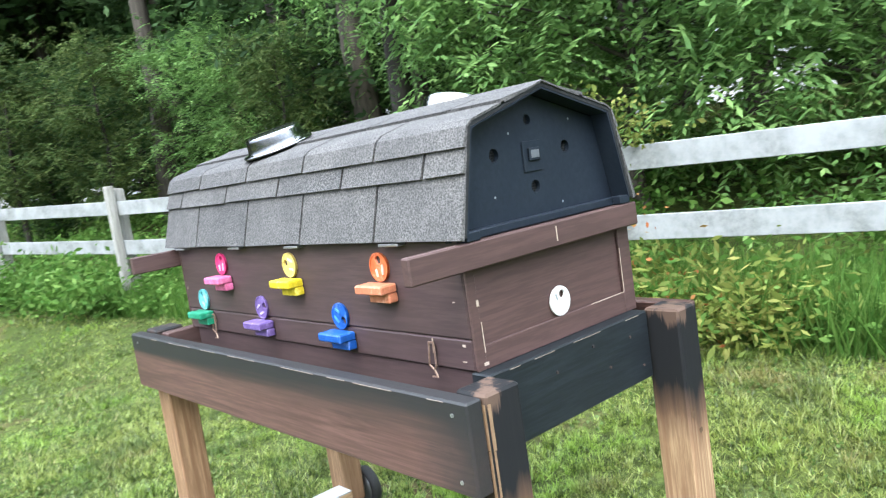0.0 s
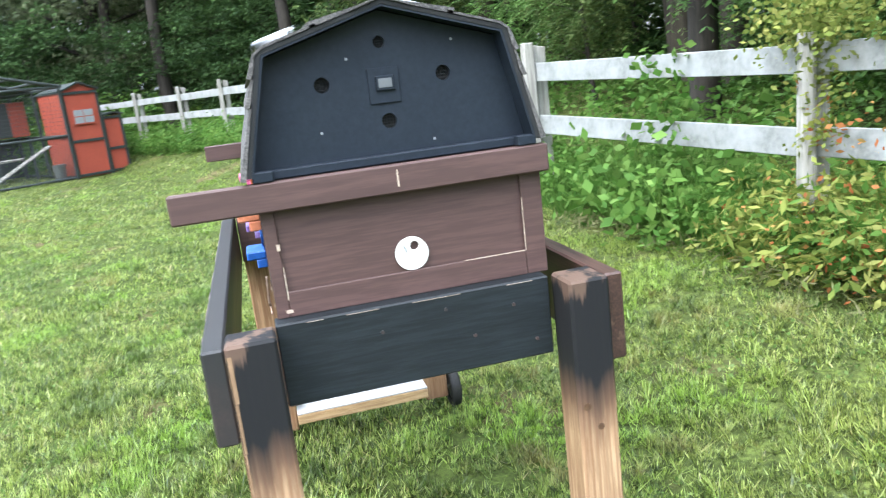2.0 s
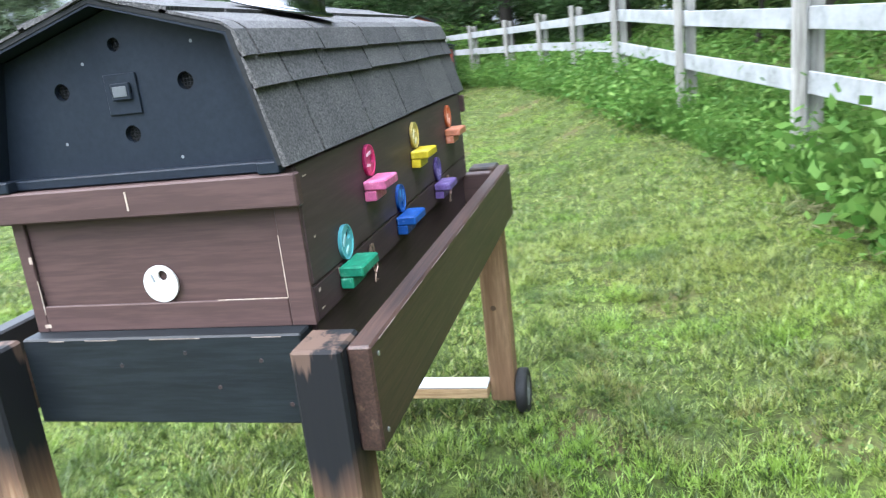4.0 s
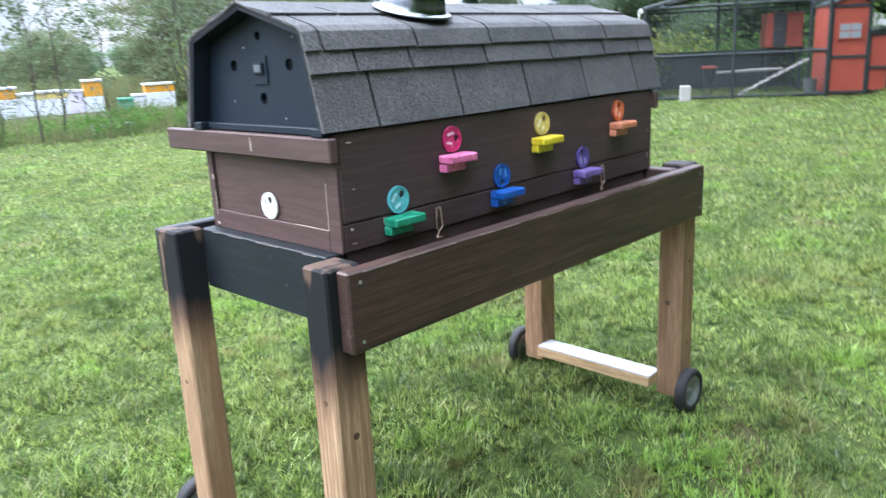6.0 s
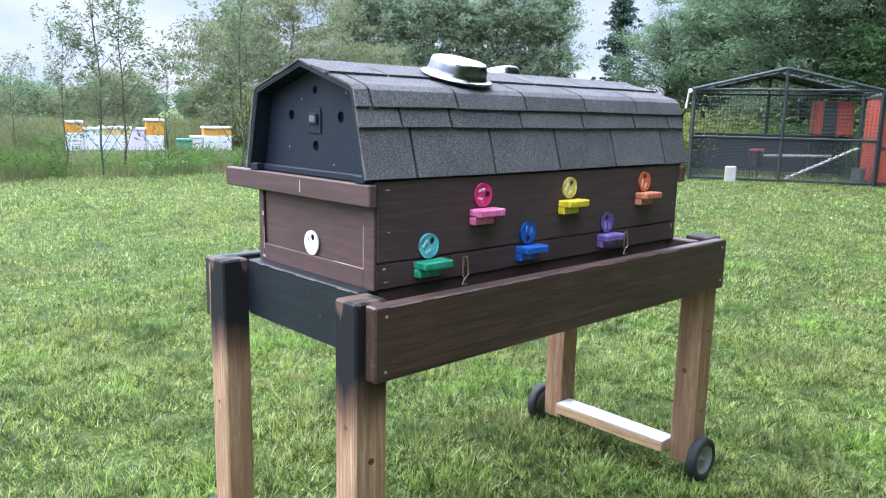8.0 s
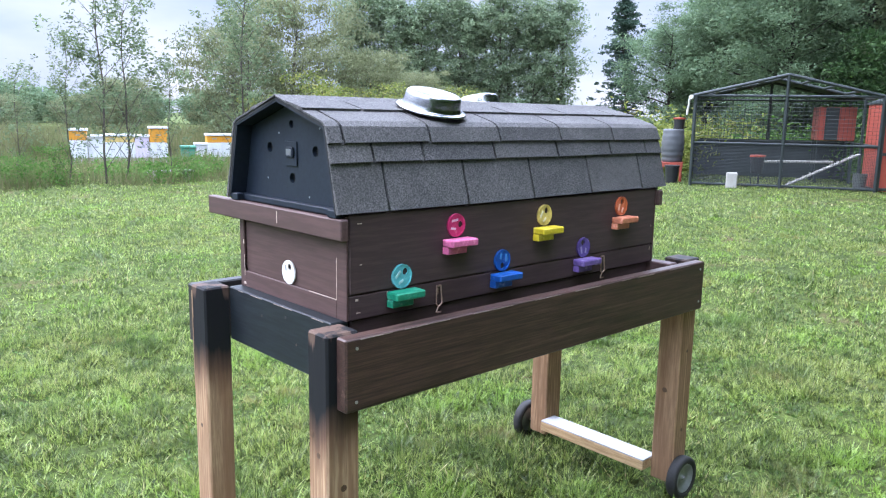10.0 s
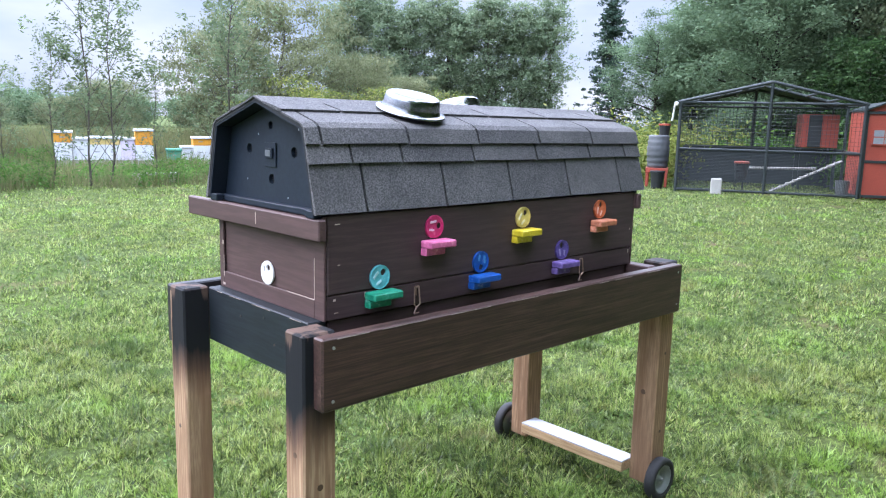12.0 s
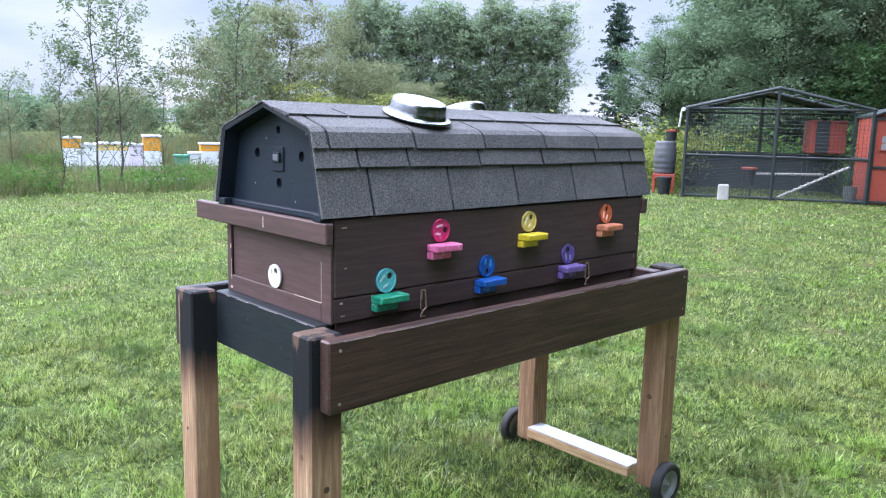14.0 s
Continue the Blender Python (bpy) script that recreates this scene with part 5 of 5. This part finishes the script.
coop_roof(C0 - 0.03, C1 + 0.04, -0.02, 1.6, 1.78, 0.16)
gab = bmesh.new()
gv2 = [gab.verts.new(at_run(u, 0.06, z)) for u, z in ((C0, 1.779), (C1, 1.779), ((C0 + C1) / 2, 1.935))]
gab.faces.new(gv2)
ext = bmesh.ops.extrude_face_region(gab, geom=gab.faces[:])
bmesh.ops.translate(gab, vec=V * 1.4, verts=[g for g in ext["geom"] if isinstance(g, bmesh.types.BMVert)])
part("gable_wall", gab, M_red, coop)
coop_roof(C1 + 0.02, C2 + 0.05, 0.03, 1.5, 1.225, 0.05)
# henhouse block at the back of the run
house = root("hen_house", tuple(at_run(3.0, 2.7, 0)), "raised red hen house inside the run", "hen house")
part("house_wall", run_block(2.72, 3.50, 2.3, 3.2, 0.98, 1.74), M_red, house)
part("dark_front", run_block(2.86, 3.14, 2.27, 2.298, 0.99, 1.73), M_frame, house, "dark panel between the red parts of the front")
for u in (2.74, 3.45):
    for v in (2.35, 3.12):
        part("stilt", run_block(u, u + 0.06, v, v + 0.06, 0, 0.978), M_frame, house)
# things about the run
for nm, u, v, lab, mats in (("feeder", 1.35, 0.55, "black poultry feeder with a red lid", (M_bucket, M_red)), ("feeder", -0.40, 0.6, "black bucket by the run", (M_bucket, M_bucket))):
    z0 = 0.28 if u > 0 else 0.0
    f = root(nm, tuple(at_run(u, v, 0)), lab, "bucket")
    part("body", lathe([(0, z0), (0.12, z0), (0.15, z0 + 0.34), (0.15, z0 + 0.35), (0, z0 + 0.35)], 20, Matrix.Translation(at_run(u, v, 0))), mats[0], f)
    part("lid", lathe([(0, z0 + 0.352), (0.165, z0 + 0.352), (0.165, z0 + 0.39), (0, z0 + 0.40)], 20, Matrix.Translation(at_run(u, v, 0))), mats[1], f)
    if u > 0:
        for k in range(3):
            p = at_run(u, v, 0) + Vector((0.1 * math.cos(2.1 * k), 0.1 * math.sin(2.1 * k), 0))
            part("foot", beam(p, p + Vector((0, 0, z0 + 0.01)), 0.012), M_frame, f)
pail = root("pail", tuple(at_run(3.3, 0.25, 0)), "pale grey pail inside the run", "bucket")
part("body", lathe([(0, 0.03), (0.11, 0.03), (0.14, 0.36), (0.145, 0.36), (0.13, 0.33), (0, 0.33)], 20, Matrix.Translation(at_run(3.3, 0.25, 0))), M_rim, pail)
part("handle", beam(at_run(3.17, 0.25, 0.35), at_run(3.43, 0.25, 0.35), 0.006), M_zinc, pail)
slab = run_block(0.70, 0.92, -0.45, -0.36, 0, 0.34, 0.02)
ob = new("salt_block", finish(slab, "salt_block", M_stone))
tagged(ob, "pale upright block on the lawn before the run", "block")
brl = root("rain_barrel", tuple(at_run(-0.43, 1.3, 0.0)), "dark grey ribbed rain barrel on an orange stand", "barrel")
prof = [(0, 0.43), (0.21, 0.43)]
for k in range(6):
    bulge = 0.03 * math.sin(math.pi * (k + 0.5) / 6)
    prof += [(0.222 + bulge, 0.44 + 0.125 * k), (0.228 + bulge, 0.50 + 0.125 * k), (0.218 + bulge, 0.545 + 0.125 * k)]
prof += [(0.205, 1.18), (0, 1.18)]
part("drum", lathe(prof, 28, Matrix.Translation(at_run(-0.43, 1.3, 0))), M_barrel, brl, "", True)
part("drum_stand", run_block(-0.68, -0.18, 1.02, 1.58, 0.32, 0.428), M_red, brl, "orange-red stand")
for u in (-0.67, -0.25):
    for v in (1.03, 1.51):
        part("stand_leg", run_block(u, u + 0.06, v, v + 0.06, 0.0, 0.319), M_red, brl)
hop = root("feed_bucket", tuple(at_run(-0.30, 1.25, 1.18)), "black feed bucket with a red lid on the barrel", "bucket")
part("body", lathe([(0, 1.182), (0.11, 1.182), (0.125, 1.40), (0, 1.40)], 18, Matrix.Translation(at_run(-0.32, 1.28, 0))), M_bucket, hop)
part("lid", lathe([(0, 1.402), (0.135, 1.402), (0.135, 1.44), (0, 1.445)], 18, Matrix.Translation(at_run(-0.32, 1.28, 0))), M_red, hop)

# ---- the row of box hives ----
BH = "row of painted box hives"


def box_hive(x, y, w, levels, lid, yaw=-0.12):
    h = root("box_hive", (x, y, 0), "painted wooden box hive " + ("with an orange upper box" if M_hive_o in [m for m, _ in levels] else "with pale boxes"), "beehive", BH)
    m = Matrix.Translation((x, y, 0)) @ Matrix.Rotation(yaw, 4, "Z")
    part("hive_stand", block(-w / 2, w / 2, -0.22, 0.22, 0.0, 0.16, 0.01, m=m), M_post, h, "grey timber base")
    z = 0.162
    for mat, t in levels:
        b = part("hive_box", block(-w / 2, w / 2, -0.24, 0.24, z, z + t - 0.003, 0.006, m=m), mat, h)
        part("hand_hold", block(-0.06, 0.06, -0.244, -0.2405, z + t * 0.5, z + t * 0.5 + 0.03, 0, m=m), M_rim, b)
        z += t
    part("hive_lid", block(-w / 2 - 0.025, w / 2 + 0.025, -0.27, 0.27, z, z + 0.06, 0.008, m=m), lid, h, "flat lid")


W_, O_, Y_, L_ = M_hive_w, M_hive_o, M_hive_y, M_hive_l
for px, dist, w, lv, lid in ((0.0, 0, 0.50, [(W_, 0.45), (O_, 0.24)], W_), (0.58, 0.1, 0.46, [(W_, 0.52)], W_), (1.08, 0.1, 0.46, [(W_, 0.40), (Y_, 0.15)], W_), (1.58, 0.1, 0.44, [(W_, 0.40), (Y_, 0.15)], W_),
                             (2.04, 0.1, 0.42, [(L_, 0.53)], W_), (2.56, 0.05, 0.54, [(W_, 0.40), (O_, 0.36)], W_), (3.62, 0.2, 0.42, [(M_hive_g, 0.24)], M_hive_g), (4.06, 0.2, 0.34, [(W_, 0.32)], W_), (4.46, 0.1, 0.46, [(W_, 0.40), (O_, 0.18)], W_), (4.98, 0.2, 0.46, [(W_, 0.40), (O_, 0.18)], W_),
                             (7.48, 0.1, 0.54, [(W_, 0.42), (O_, 0.30)], W_), (8.2, 0.1, 0.54, [(W_, 0.40), (O_, 0.14)], W_), (8.95, 0.1, 0.54, [(O_, 0.46), (O_, 0.30)], W_), (9.65, 0.1, 0.50, [(W_, 0.40), (O_, 0.12)], W_)):
    box_hive(5.5 + 0.72 * px, 19.7 - 0.25 * px + dist, 0.82 * w, lv, lid, -0.33)
board = new("old_plank", finish(block(4.9, 5.9, 13.75, 13.9, 0.17, 0.21, 0.004), "old_plank", M_post))
tagged(board, "grey plank lying in the rough grass", "plank")
for x in (5.0, 5.7):
    s = new("brick_support", finish(block(x, x + 0.12, 13.75, 13.9, 0, 0.169, 0.006), "brick_support", M_stone))
    tagged(s, "pale block under the plank", "block")
